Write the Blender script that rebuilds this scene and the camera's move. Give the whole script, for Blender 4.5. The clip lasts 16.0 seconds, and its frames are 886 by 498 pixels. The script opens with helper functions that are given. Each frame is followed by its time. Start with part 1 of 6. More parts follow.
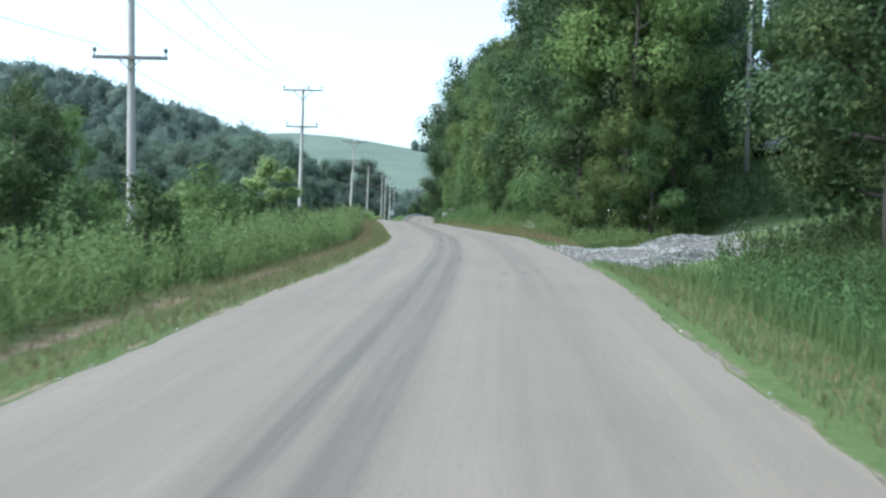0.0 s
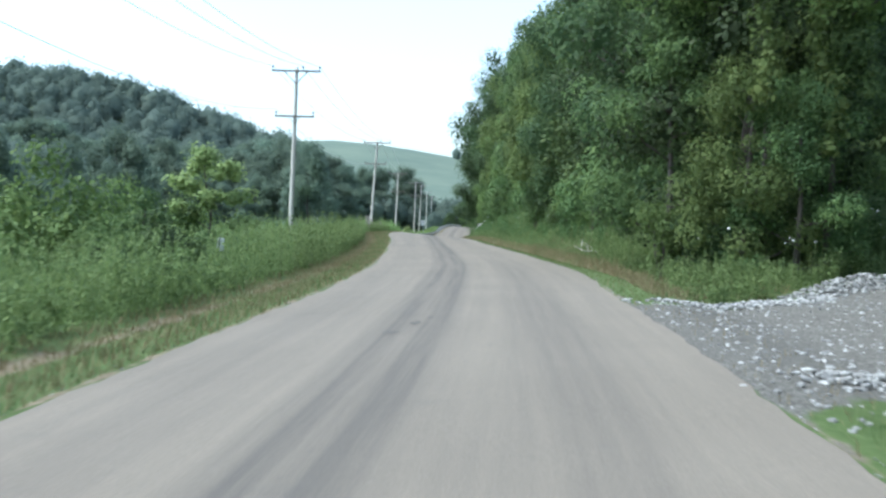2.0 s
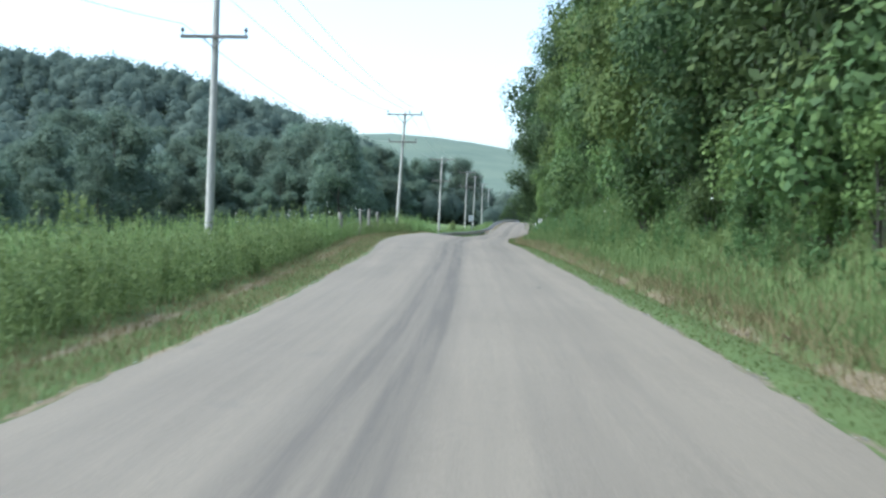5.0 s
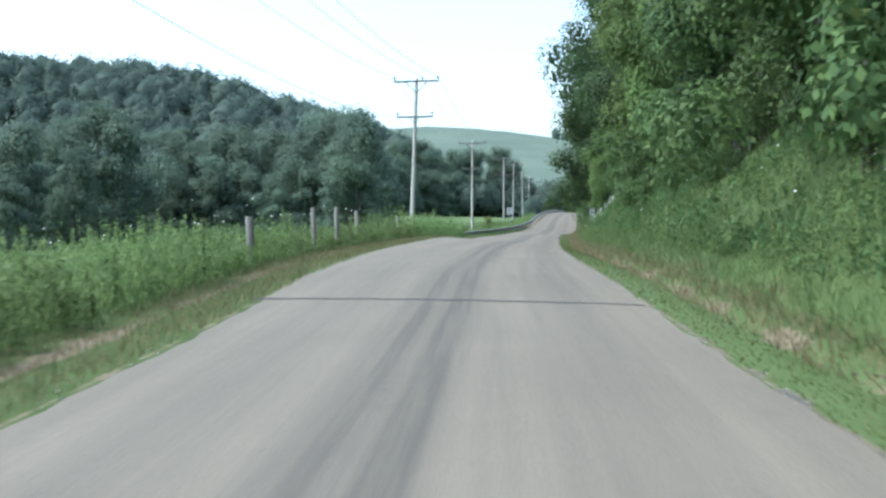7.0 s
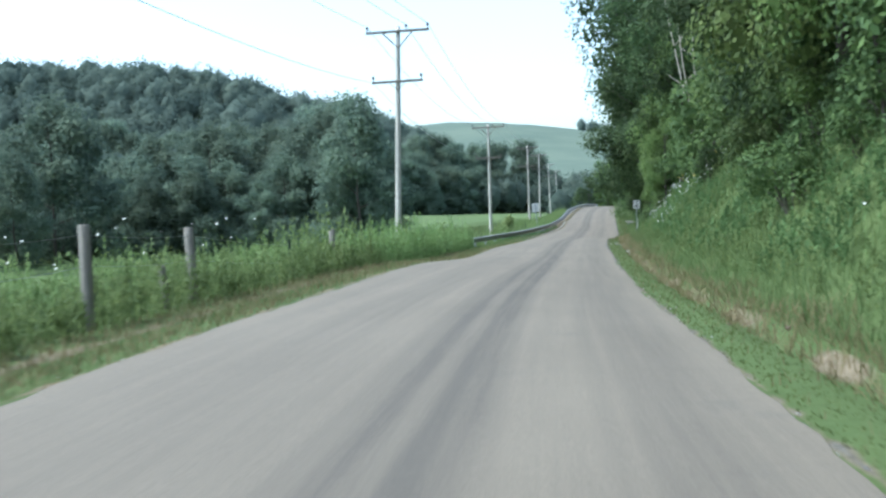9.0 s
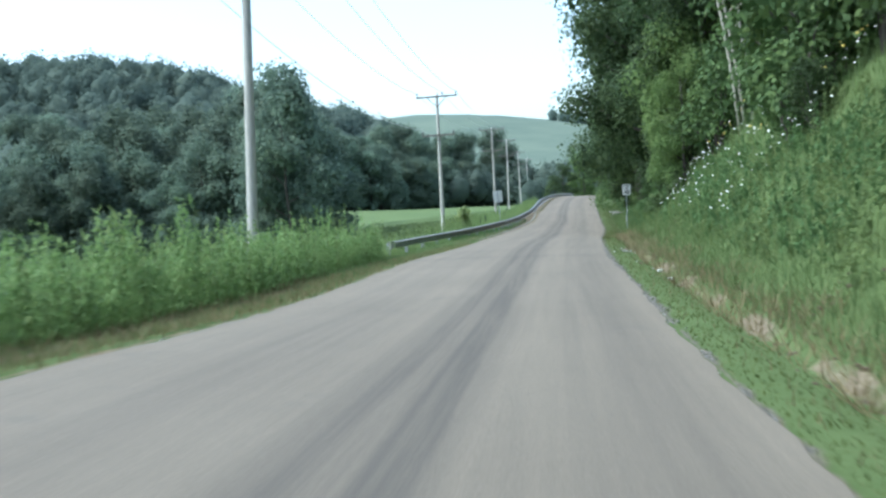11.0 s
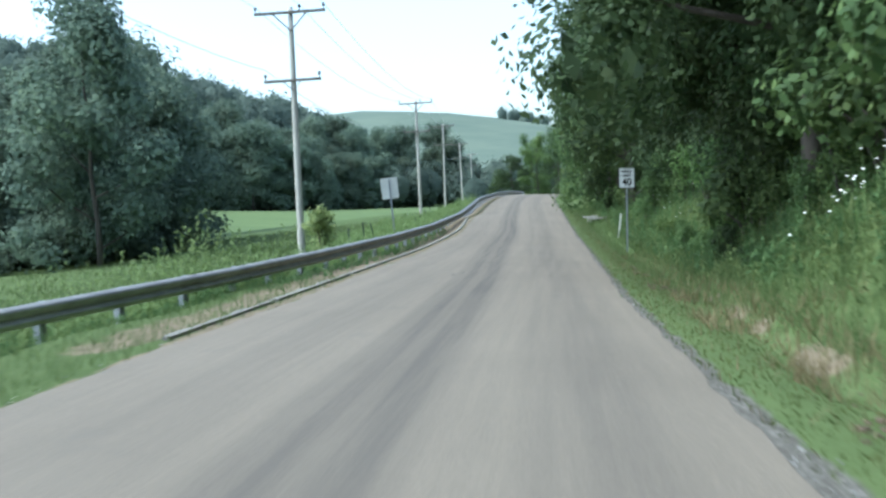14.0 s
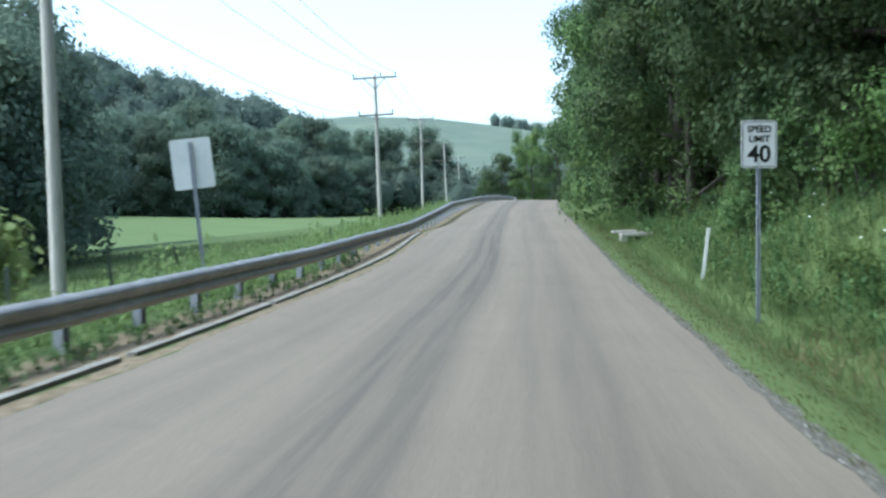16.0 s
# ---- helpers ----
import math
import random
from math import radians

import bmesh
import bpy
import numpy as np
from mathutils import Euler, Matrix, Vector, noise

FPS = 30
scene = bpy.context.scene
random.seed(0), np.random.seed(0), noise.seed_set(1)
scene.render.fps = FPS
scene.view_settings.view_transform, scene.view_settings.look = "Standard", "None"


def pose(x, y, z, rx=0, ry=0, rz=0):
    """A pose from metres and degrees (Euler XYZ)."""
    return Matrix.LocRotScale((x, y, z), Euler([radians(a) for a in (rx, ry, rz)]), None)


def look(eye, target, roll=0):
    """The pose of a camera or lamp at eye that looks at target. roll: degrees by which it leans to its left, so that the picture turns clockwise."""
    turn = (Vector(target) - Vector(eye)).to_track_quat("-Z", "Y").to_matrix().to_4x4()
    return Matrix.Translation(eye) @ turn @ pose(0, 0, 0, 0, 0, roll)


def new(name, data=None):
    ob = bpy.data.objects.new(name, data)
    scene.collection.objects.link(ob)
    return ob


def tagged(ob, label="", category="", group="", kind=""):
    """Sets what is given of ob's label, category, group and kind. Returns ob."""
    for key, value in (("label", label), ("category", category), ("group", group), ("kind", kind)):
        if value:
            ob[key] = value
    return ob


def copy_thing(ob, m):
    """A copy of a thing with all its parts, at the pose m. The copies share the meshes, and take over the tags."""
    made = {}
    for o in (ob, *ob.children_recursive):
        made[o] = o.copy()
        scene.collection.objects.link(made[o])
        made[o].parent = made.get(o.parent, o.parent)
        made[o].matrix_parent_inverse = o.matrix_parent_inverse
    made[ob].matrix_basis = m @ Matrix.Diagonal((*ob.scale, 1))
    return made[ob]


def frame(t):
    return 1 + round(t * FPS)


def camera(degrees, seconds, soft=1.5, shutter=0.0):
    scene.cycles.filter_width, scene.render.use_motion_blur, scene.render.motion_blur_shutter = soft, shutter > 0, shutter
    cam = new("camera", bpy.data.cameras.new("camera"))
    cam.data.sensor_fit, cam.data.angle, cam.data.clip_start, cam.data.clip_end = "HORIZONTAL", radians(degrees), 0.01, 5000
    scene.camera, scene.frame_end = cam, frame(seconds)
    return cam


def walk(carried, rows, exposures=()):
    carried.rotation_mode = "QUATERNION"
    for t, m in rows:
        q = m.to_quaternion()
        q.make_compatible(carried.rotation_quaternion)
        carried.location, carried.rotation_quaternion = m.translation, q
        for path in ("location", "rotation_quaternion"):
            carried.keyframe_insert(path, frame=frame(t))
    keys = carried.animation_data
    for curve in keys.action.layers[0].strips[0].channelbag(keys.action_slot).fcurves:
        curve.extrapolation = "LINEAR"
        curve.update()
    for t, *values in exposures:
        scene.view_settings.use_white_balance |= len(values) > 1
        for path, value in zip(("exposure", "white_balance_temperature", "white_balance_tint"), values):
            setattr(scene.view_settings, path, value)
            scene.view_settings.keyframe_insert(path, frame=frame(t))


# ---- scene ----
# Camera: a car's dashboard camera driving along a country road
cam = camera(45.3, 16.0, soft=2.5, shutter=0.3)
PATH = [
    (0, (0.0, 0.0, 1.35), (-0.212, 1.988, 1.293), 1.1),
    (0.5, (-0.116, 4.11, 1.434), (-0.336, 6.097, 1.382), 1.3),
    (1, (-0.291, 8.323, 1.51), (-0.534, 10.308, 1.469), 1.6),
    (1.5, (-0.541, 12.573, 1.589), (-0.809, 14.554, 1.543), 1.6),
    (2, (-0.836, 16.796, 1.646), (-1.127, 18.774, 1.605), 1.6),
    (2.5, (-1.174, 21.097, 1.689), (-1.494, 23.071, 1.638), 1.4),
    (3, (-1.585, 25.564, 1.742), (-1.926, 27.534, 1.694), 1.2),
    (3.5, (-2.058, 30.121, 1.808), (-2.424, 32.087, 1.768), 0.8),
    (4, (-2.551, 34.894, 1.878), (-2.929, 36.858, 1.831), 0.9),
    (4.2, (-2.741, 36.909, 1.851), (-3.127, 38.871, 1.807), 1.1),
    (6.3, (-6.089, 58.289, 2.041), (-6.543, 60.236, 1.972), 0.3),
    (6.5, (-6.401, 60.403, 2.057), (-6.871, 62.346, 1.991), -0.1),
    (7, (-7.243, 65.552, 2.109), (-7.726, 67.492, 2.042), -1.1),
    (7.5, (-8.135, 70.675, 2.173), (-8.64, 72.609, 2.117), -1.5),
    (8, (-9.12, 75.886, 2.292), (-9.64, 77.817, 2.247), -2.0),
    (8.5, (-10.045, 80.907, 2.289), (-10.572, 82.835, 2.234), -2.4),
    (9, (-10.823, 85.65, 2.288), (-11.357, 87.576, 2.218), -3.0),
    (9.2, (-11.089, 87.539, 2.301), (-11.62, 89.466, 2.232), -3.5),
    (11.3, (-14.363, 109.329, 1.873), (-14.84, 111.269, 1.782), -4.3),
    (11.5, (-14.688, 111.513, 1.846), (-15.156, 113.455, 1.751), -4.5),
    (12, (-15.44, 117.187, 1.796), (-15.883, 119.135, 1.711), -5.0),
    (12.5, (-16.108, 122.874, 1.714), (-16.544, 124.824, 1.624), -5.1),
    (13, (-16.831, 128.529, 1.619), (-17.254, 130.482, 1.532), -4.8),
    (13.5, (-17.509, 134.115, 1.566), (-17.915, 136.072, 1.482), -4.8),
    (14, (-18.224, 139.826, 1.578), (-18.618, 141.785, 1.49), -3.6),
    (14.5, (-18.919, 145.567, 1.511), (-19.317, 147.523, 1.395), -2.7),
    (15, (-19.519, 151.272, 1.377), (-19.917, 153.229, 1.275), -3.9),
    (15.5, (-20.269, 157.051, 1.317), (-20.659, 159.011, 1.231), -3.4),
    (16, (-20.929, 162.776, 1.277), (-21.308, 164.738, 1.205), -3.0),
]
walk(cam, [(t, look(eye, target, roll)) for t, eye, target, roll in PATH], [(0, 1.48, 5560, 0), (8, 1.46, 5500, -1), (12, 1.46, 5480, -2), (16, 1.46, 5480, -2)])

# ---- light: bright hazy overcast, weak wide sun from the left ----
SUN_ELEV, SUN_TURN = radians(54), radians(-112)
world = bpy.data.worlds.new("sky")
scene.world = world
world.use_nodes = True
wn = world.node_tree
wn.nodes.clear()
w_out = wn.nodes.new("ShaderNodeOutputWorld")
w_bg = wn.nodes.new("ShaderNodeBackground")
w_sky = wn.nodes.new("ShaderNodeTexSky")
w_sky.sky_type = "NISHITA"
w_sky.sun_disc = False
w_sky.sun_elevation = SUN_ELEV
w_sky.sun_rotation = SUN_TURN
w_sky.air_density, w_sky.dust_density, w_sky.ozone_density = 1.0, 2.5, 1.0
w_hsv = wn.nodes.new("ShaderNodeHueSaturation")
w_hsv.inputs["Saturation"].default_value = 0.7
w_bg.inputs["Strength"].default_value = 0.14
wn.links.new(w_sky.outputs["Color"], w_hsv.inputs["Color"])
wn.links.new(w_hsv.outputs["Color"], w_bg.inputs["Color"])
wn.links.new(w_bg.outputs["Background"], w_out.inputs["Surface"])

sun = new("sun", bpy.data.lights.new("sun", "SUN"))
sun.data.energy, sun.data.angle, sun.data.color = 1.4, radians(18), (1.0, 0.96, 0.9)
sun_dir = Vector((math.sin(SUN_TURN) * math.cos(SUN_ELEV), math.cos(SUN_TURN) * math.cos(SUN_ELEV), math.sin(SUN_ELEV)))
sun.matrix_world = look(sun_dir * 100, (0, 0, 0))

rng = np.random.default_rng(7)
rnd = random.Random(11)


# ---- materials ----
def nodes_of(name):
    m = bpy.data.materials.new(name)
    m.use_nodes = True
    nt = m.node_tree
    nt.nodes.clear()
    out = nt.nodes.new("ShaderNodeOutputMaterial")
    p = nt.nodes.new("ShaderNodeBsdfPrincipled")
    nt.links.new(p.outputs["BSDF"], out.inputs["Surface"])
    return m, nt, p, out


def ramp(nt, fac, stops):
    r = nt.nodes.new("ShaderNodeValToRGB")
    els = r.color_ramp.elements
    while len(els) < len(stops):
        els.new(0.5)
    for e, (at, c) in zip(els, stops):
        e.position, e.color = at, (*c, 1)
    nt.links.new(fac, r.inputs["Fac"])
    return r.outputs["Color"]


def noise_tex(nt, scale, detail=4.0, vector=None, rough=0.6):
    n = nt.nodes.new("ShaderNodeTexNoise")
    n.inputs["Scale"].default_value, n.inputs["Detail"].default_value, n.inputs["Roughness"].default_value = scale, detail, rough
    if vector is not None:
        nt.links.new(vector, n.inputs["Vector"])
    return n.outputs["Fac"]


def mix_col(nt, fac, a, b, mode="MIX"):
    m = nt.nodes.new("ShaderNodeMix")
    m.data_type, m.blend_type = "RGBA", mode
    for sock, v in ((m.inputs[0], fac), (m.inputs[6], a), (m.inputs[7], b)):
        if isinstance(v, (int, float)):
            sock.default_value = v
        elif isinstance(v, tuple):
            sock.default_value = (*v, 1)
        else:
            nt.links.new(v, sock)
    return m.outputs[2]


def math_node(nt, op, a, b=0.0, clamp=False):
    m = nt.nodes.new("ShaderNodeMath")
    m.operation, m.use_clamp = op, clamp
    for sock, v in zip(m.inputs, (a, b)):
        if isinstance(v, (int, float)):
            sock.default_value = v
        else:
            nt.links.new(v, sock)
    return m.outputs[0]


def map_range(nt, v, a, b, c=0.0, d=1.0):
    m = nt.nodes.new("ShaderNodeMapRange")
    m.interpolation_type = "SMOOTHSTEP"
    nt.links.new(v, m.inputs[0])
    for i, k in enumerate((a, b, c, d)):
        m.inputs[1 + i].default_value = k
    return m.outputs[0]


def bump(nt, p, height, strength, distance):
    b = nt.nodes.new("ShaderNodeBump")
    b.inputs["Strength"].default_value, b.inputs["Distance"].default_value = strength, distance
    nt.links.new(height, b.inputs["Height"])
    nt.links.new(b.outputs["Normal"], p.inputs["Normal"])


def coords(nt, stretch=None):
    c = nt.nodes.new("ShaderNodeTexCoord").outputs["Object"]
    if stretch is None:
        return c
    m = nt.nodes.new("ShaderNodeMapping")
    m.inputs["Scale"].default_value = stretch
    nt.links.new(c, m.inputs["Vector"])
    return m.outputs["Vector"]


def attribute(nt, name):
    a = nt.nodes.new("ShaderNodeAttribute")
    a.attribute_name = name
    return a.outputs["Fac"]


def plain_mat(name, color, rough=0.6, metal=0.0, vary=0.25, scale=6.0, bump_amount=0.15, stretch=None):
    """A surface of one colour with two scales of stain and a fine relief."""
    m, nt, p, _ = nodes_of(name)
    v = coords(nt, stretch)
    big, fine = noise_tex(nt, scale, 5, v), noise_tex(nt, scale * 9, 3, v)
    low = tuple(c * (1 - vary) for c in color)
    high = tuple(min(1, c * (1 + vary)) for c in color)
    c1 = ramp(nt, big, [(0.3, low), (0.7, high)])
    nt.links.new(mix_col(nt, 0.25, c1, ramp(nt, fine, [(0.35, low), (0.65, high)])), p.inputs["Base Color"])
    p.inputs["Roughness"].default_value, p.inputs["Metallic"].default_value = rough, metal
    bump(nt, p, fine, bump_amount, 0.01)
    return m


def leaf_mat(name, dark, mid, light, translucent=0.36, single=0.3, patch_scale=0.55, gloss=0.16, relief=0.0):
    """Foliage: colour by leaf, by plant and by patch, with light passing through the leaf."""
    m, nt, p, out = nodes_of(name)
    g = nt.nodes.new("ShaderNodeNewGeometry").outputs["Random Per Island"]
    o = nt.nodes.new("ShaderNodeObjectInfo").outputs["Random"]
    patch = noise_tex(nt, patch_scale, 3, coords(nt))
    c = ramp(nt, math_node(nt, "ADD", math_node(nt, "MULTIPLY", g, single), math_node(nt, "MULTIPLY", patch, 1.05 - single)), [(0.15, dark), (0.5, mid), (0.95, light)])
    h = nt.nodes.new("ShaderNodeHueSaturation")
    nt.links.new(math_node(nt, "ADD", math_node(nt, "MULTIPLY", o, 0.03), 0.485), h.inputs["Hue"])
    nt.links.new(math_node(nt, "ADD", math_node(nt, "MULTIPLY", o, 0.5), 0.66), h.inputs["Value"])
    nt.links.new(c, h.inputs["Color"])
    nt.links.new(h.outputs["Color"], p.inputs["Base Color"])
    p.inputs["Roughness"].default_value = 0.62
    p.inputs["Specular IOR Level"].default_value = gloss
    if relief:
        bump(nt, p, noise_tex(nt, 1.1, 5, coords(nt), 0.7), 1.0, relief)
    t = nt.nodes.new("ShaderNodeBsdfTranslucent")
    nt.links.new(h.outputs["Color"], t.inputs["Color"])
    mx = nt.nodes.new("ShaderNodeMixShader")
    mx.inputs[0].default_value = translucent
    nt.links.new(p.outputs["BSDF"], mx.inputs[1])
    nt.links.new(t.outputs["BSDF"], mx.inputs[2])
    nt.links.new(mx.outputs["Shader"], out.inputs["Surface"])
    return m


LEAF = leaf_mat("broad_leaves", (0.04, 0.069, 0.029), (0.094, 0.146, 0.054), (0.232, 0.3, 0.098), 0.32)
LEAF_LIGHT = leaf_mat("light_leaves", (0.078, 0.126, 0.046), (0.146, 0.217, 0.07), (0.275, 0.345, 0.115))
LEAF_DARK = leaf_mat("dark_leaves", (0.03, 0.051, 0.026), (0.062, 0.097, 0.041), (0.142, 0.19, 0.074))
LEAF_YELLOW = leaf_mat("yellow_green_leaves", (0.085, 0.135, 0.05), (0.165, 0.232, 0.076), (0.29, 0.355, 0.12), 0.42)
# Far leaves are paled and blued: distance haze is put into their colour.
LEAF_FAR_HAZED = leaf_mat("hazed_far_leaves", (0.09, 0.125, 0.11), (0.148, 0.19, 0.16), (0.21, 0.252, 0.192), 0.38, 0.16, 0.07, 0.0)
# Meadow trees carry haze in their leaf colour, greyer and bluer than roadside leaves.
LEAF_FIELD_HAZED = leaf_mat("hazed_field_leaves", (0.11, 0.16, 0.13), (0.172, 0.228, 0.17), (0.245, 0.305, 0.19), 0.45, 0.2, 0.16, 0.04)
SAPLING = leaf_mat("sapling_leaves", (0.19, 0.275, 0.105), (0.29, 0.385, 0.15), (0.4, 0.48, 0.2), 0.42, 0.35, 0.8, 0.12)
WEED = leaf_mat("weed_leaves", (0.13, 0.195, 0.078), (0.215, 0.305, 0.118), (0.33, 0.41, 0.175), 0.42, 0.4, 0.8, 0.1)
GRASS = leaf_mat("grass_blades", (0.082, 0.122, 0.045), (0.128, 0.176, 0.068), (0.215, 0.24, 0.102), 0.38, 0.45, 0.5, 0.1)
DRYGRASS = leaf_mat("dry_grass", (0.15, 0.125, 0.065), (0.25, 0.21, 0.11), (0.37, 0.315, 0.175), 0.3)
BANKLEAF = leaf_mat("bank_leaves", (0.06, 0.104, 0.043), (0.108, 0.168, 0.068), (0.19, 0.262, 0.105), 0.38, 0.4, 0.8, 0.1)
MOWN = leaf_mat("mown_grass", (0.094, 0.13, 0.04), (0.122, 0.166, 0.052), (0.17, 0.208, 0.074), 0.4, 0.15, 0.5, 0.1)
YELLOWPETAL = plain_mat("yellow_flowers", (0.42, 0.34, 0.06), 0.7, vary=0.2)
PETAL = plain_mat("white_petals", (0.8, 0.8, 0.76), 0.7, vary=0.08)
BARK = plain_mat("bark", (0.075, 0.064, 0.055), 0.9, vary=0.4, scale=8, bump_amount=0.5, stretch=(1, 1, 0.25))
PALEBARK = plain_mat("pale_bark", (0.36, 0.33, 0.28), 0.85, vary=0.35, scale=6, bump_amount=0.3, stretch=(3, 3, 0.6))
POLEWOOD = plain_mat("weathered_pole_wood", (0.45, 0.425, 0.385), 0.85, vary=0.3, scale=5, bump_amount=0.35, stretch=(6, 6, 0.4))
ARMWOOD = plain_mat("crossarm_wood", (0.2, 0.18, 0.16), 0.85, vary=0.3, scale=6, bump_amount=0.3)
POSTWOOD = plain_mat("grey_post_wood", (0.215, 0.198, 0.175), 0.9, vary=0.35, scale=7, bump_amount=0.4, stretch=(4, 4, 0.5))
GALV = plain_mat("galvanised_steel", (0.37, 0.365, 0.36), 0.6, 0.5, vary=0.26, scale=3, bump_amount=0.08)
STEELPOST = plain_mat("steel_post", (0.36, 0.38, 0.42), 0.6, 0.4, vary=0.25, scale=5)
GREENPOST = plain_mat("dark_green_steel", (0.05, 0.07, 0.05), 0.6, 0.2)
WIRE = plain_mat("wire", (0.3, 0.31, 0.32), 0.5, 0.6)
PORCELAIN = plain_mat("brown_porcelain", (0.13, 0.12, 0.12), 0.3)
SIGNWHITE = plain_mat("white_sign_sheeting", (0.78, 0.79, 0.8), 0.35, vary=0.06, scale=4, bump_amount=0.02)
SIGNBLACK = plain_mat("black_sign_film", (0.02, 0.02, 0.022), 0.4, vary=0.1)
ALUMINIUM = plain_mat("sign_back_aluminium", (0.62, 0.63, 0.62), 0.5, 0.5, vary=0.1, scale=3)
WHITEPAINT = plain_mat("white_plastic", (0.75, 0.75, 0.72), 0.5, vary=0.12)
STONE = plain_mat("grey_stone", (0.4, 0.38, 0.35), 0.9, vary=0.35, scale=4, bump_amount=0.4)
DARKPAINT = plain_mat("black_car_paint", (0.012, 0.013, 0.016), 0.25, vary=0.1)
CHROME = plain_mat("bright_trim", (0.6, 0.6, 0.62), 0.2, 0.9, vary=0.05)
RUBBER = plain_mat("tyre_rubber", (0.02, 0.02, 0.02), 0.85)
CARGLASS = plain_mat("tinted_glass", (0.05, 0.06, 0.065), 0.06, vary=0.05, bump_amount=0.0)
TAR = plain_mat("crack_sealer", (0.06, 0.058, 0.056), 0.8, vary=0.25, scale=3)


def gravel_mat():
    m, nt, p, _ = nodes_of("gravel_stone")
    g = nt.nodes.new("ShaderNodeNewGeometry").outputs["Random Per Island"]
    n = noise_tex(nt, 14, 3, coords(nt))
    c = ramp(nt, g, [(0.0, (0.1, 0.098, 0.092)), (0.5, (0.235, 0.23, 0.218)), (1.0, (0.56, 0.55, 0.52))])
    nt.links.new(mix_col(nt, 0.3, c, ramp(nt, n, [(0.3, (0.15, 0.15, 0.15)), (0.7, (0.6, 0.58, 0.55))])), p.inputs["Base Color"])
    p.inputs["Roughness"].default_value = 0.9
    return m


def road_mat():
    """Worn chip seal: pale grey, with oil-dark bands along the lane and blotches."""
    m, nt, p, _ = nodes_of("chip_seal")
    v = coords(nt)
    d = attribute(nt, "lateral")
    s = attribute(nt, "along")
    long_v = nt.nodes.new("ShaderNodeCombineXYZ")
    nt.links.new(math_node(nt, "MULTIPLY", d, 1.7), long_v.inputs[0])
    nt.links.new(math_node(nt, "MULTIPLY", s, 0.05), long_v.inputs[1])
    streak = noise_tex(nt, 1.6, 4, long_v.outputs[0])
    wob = nt.nodes.new("ShaderNodeCombineXYZ")
    nt.links.new(math_node(nt, "MULTIPLY", s, 0.045), wob.inputs[1])
    wander = math_node(nt, "MULTIPLY", math_node(nt, "SUBTRACT", noise_tex(nt, 1.0, 2, wob.outputs[0]), 0.5), 0.22)
    dd = math_node(nt, "ADD", attribute(nt, "worn"), wander)

    def band(at, half, soft):
        return map_range(nt, math_node(nt, "ABSOLUTE", math_node(nt, "SUBTRACT", dd, at)), half, half + soft, 1.0, 0.0)

    base = ramp(nt, noise_tex(nt, 0.35, 5, v), [(0.3, (0.166, 0.139, 0.107)), (0.7, (0.209, 0.176, 0.137))])
    base = mix_col(nt, 0.22, base, ramp(nt, streak, [(0.35, (0.11, 0.098, 0.086)), (0.65, (0.275, 0.236, 0.187))]))
    fine_v = nt.nodes.new("ShaderNodeCombineXYZ")
    nt.links.new(math_node(nt, "MULTIPLY", d, 5.5), fine_v.inputs[0])
    nt.links.new(math_node(nt, "MULTIPLY", s, 0.11), fine_v.inputs[1])
    base = mix_col(nt, 0.12, base, ramp(nt, noise_tex(nt, 1.6, 5, fine_v.outputs[0], 0.7), [(0.35, (0.115, 0.104, 0.092)), (0.65, (0.287, 0.247, 0.197))]))
    base = mix_col(nt, map_range(nt, noise_tex(nt, 0.9, 5, v, 0.7), 0.6, 0.72, 0.0, 0.3), base, (0.1, 0.095, 0.09))
    chips = noise_tex(nt, 70, 2, v)
    base = mix_col(nt, 0.25, base, ramp(nt, chips, [(0.35, (0.09, 0.083, 0.075)), (0.65, (0.317, 0.281, 0.235))]))
    patchy = map_range(nt, noise_tex(nt, 0.5, 3, long_v.outputs[0]), 0.3, 0.62, 0.4, 1.0)
    scrape_v = nt.nodes.new("ShaderNodeCombineXYZ")
    nt.links.new(math_node(nt, "MULTIPLY", d, 6.0), scrape_v.inputs[0])
    nt.links.new(math_node(nt, "MULTIPLY", s, 0.16), scrape_v.inputs[1])
    scrape = map_range(nt, noise_tex(nt, 1.0, 4, scrape_v.outputs[0], 0.65), 0.36, 0.62, 0.55, 1.0)
    streaky = math_node(nt, "MULTIPLY", patchy, scrape)
    for at, half, soft, much, worn_by in ((-0.16, 0.3, 0.28, 0.34, scrape), (0.05, 0.1, 0.08, 0.46, streaky), (-0.36, 0.05, 0.07, 0.42, streaky), (-0.62, 0.02, 0.1, 0.16, streaky), (1.45, 0.1, 0.45, 0.3, streaky), (-1.5, 0.1, 0.5, 0.16, streaky), (0.95, 0.02, 0.12, 0.16, streaky)):
        base = mix_col(nt, math_node(nt, "MULTIPLY", math_node(nt, "MULTIPLY", band(at, half, soft), worn_by), much), base, (0.062, 0.058, 0.056))
    nt.links.new(base, p.inputs["Base Color"])
    p.inputs["Roughness"].default_value = 0.92
    p.inputs["Specular IOR Level"].default_value = 0.25
    bump(nt, p, chips, 0.35, 0.006)
    return m


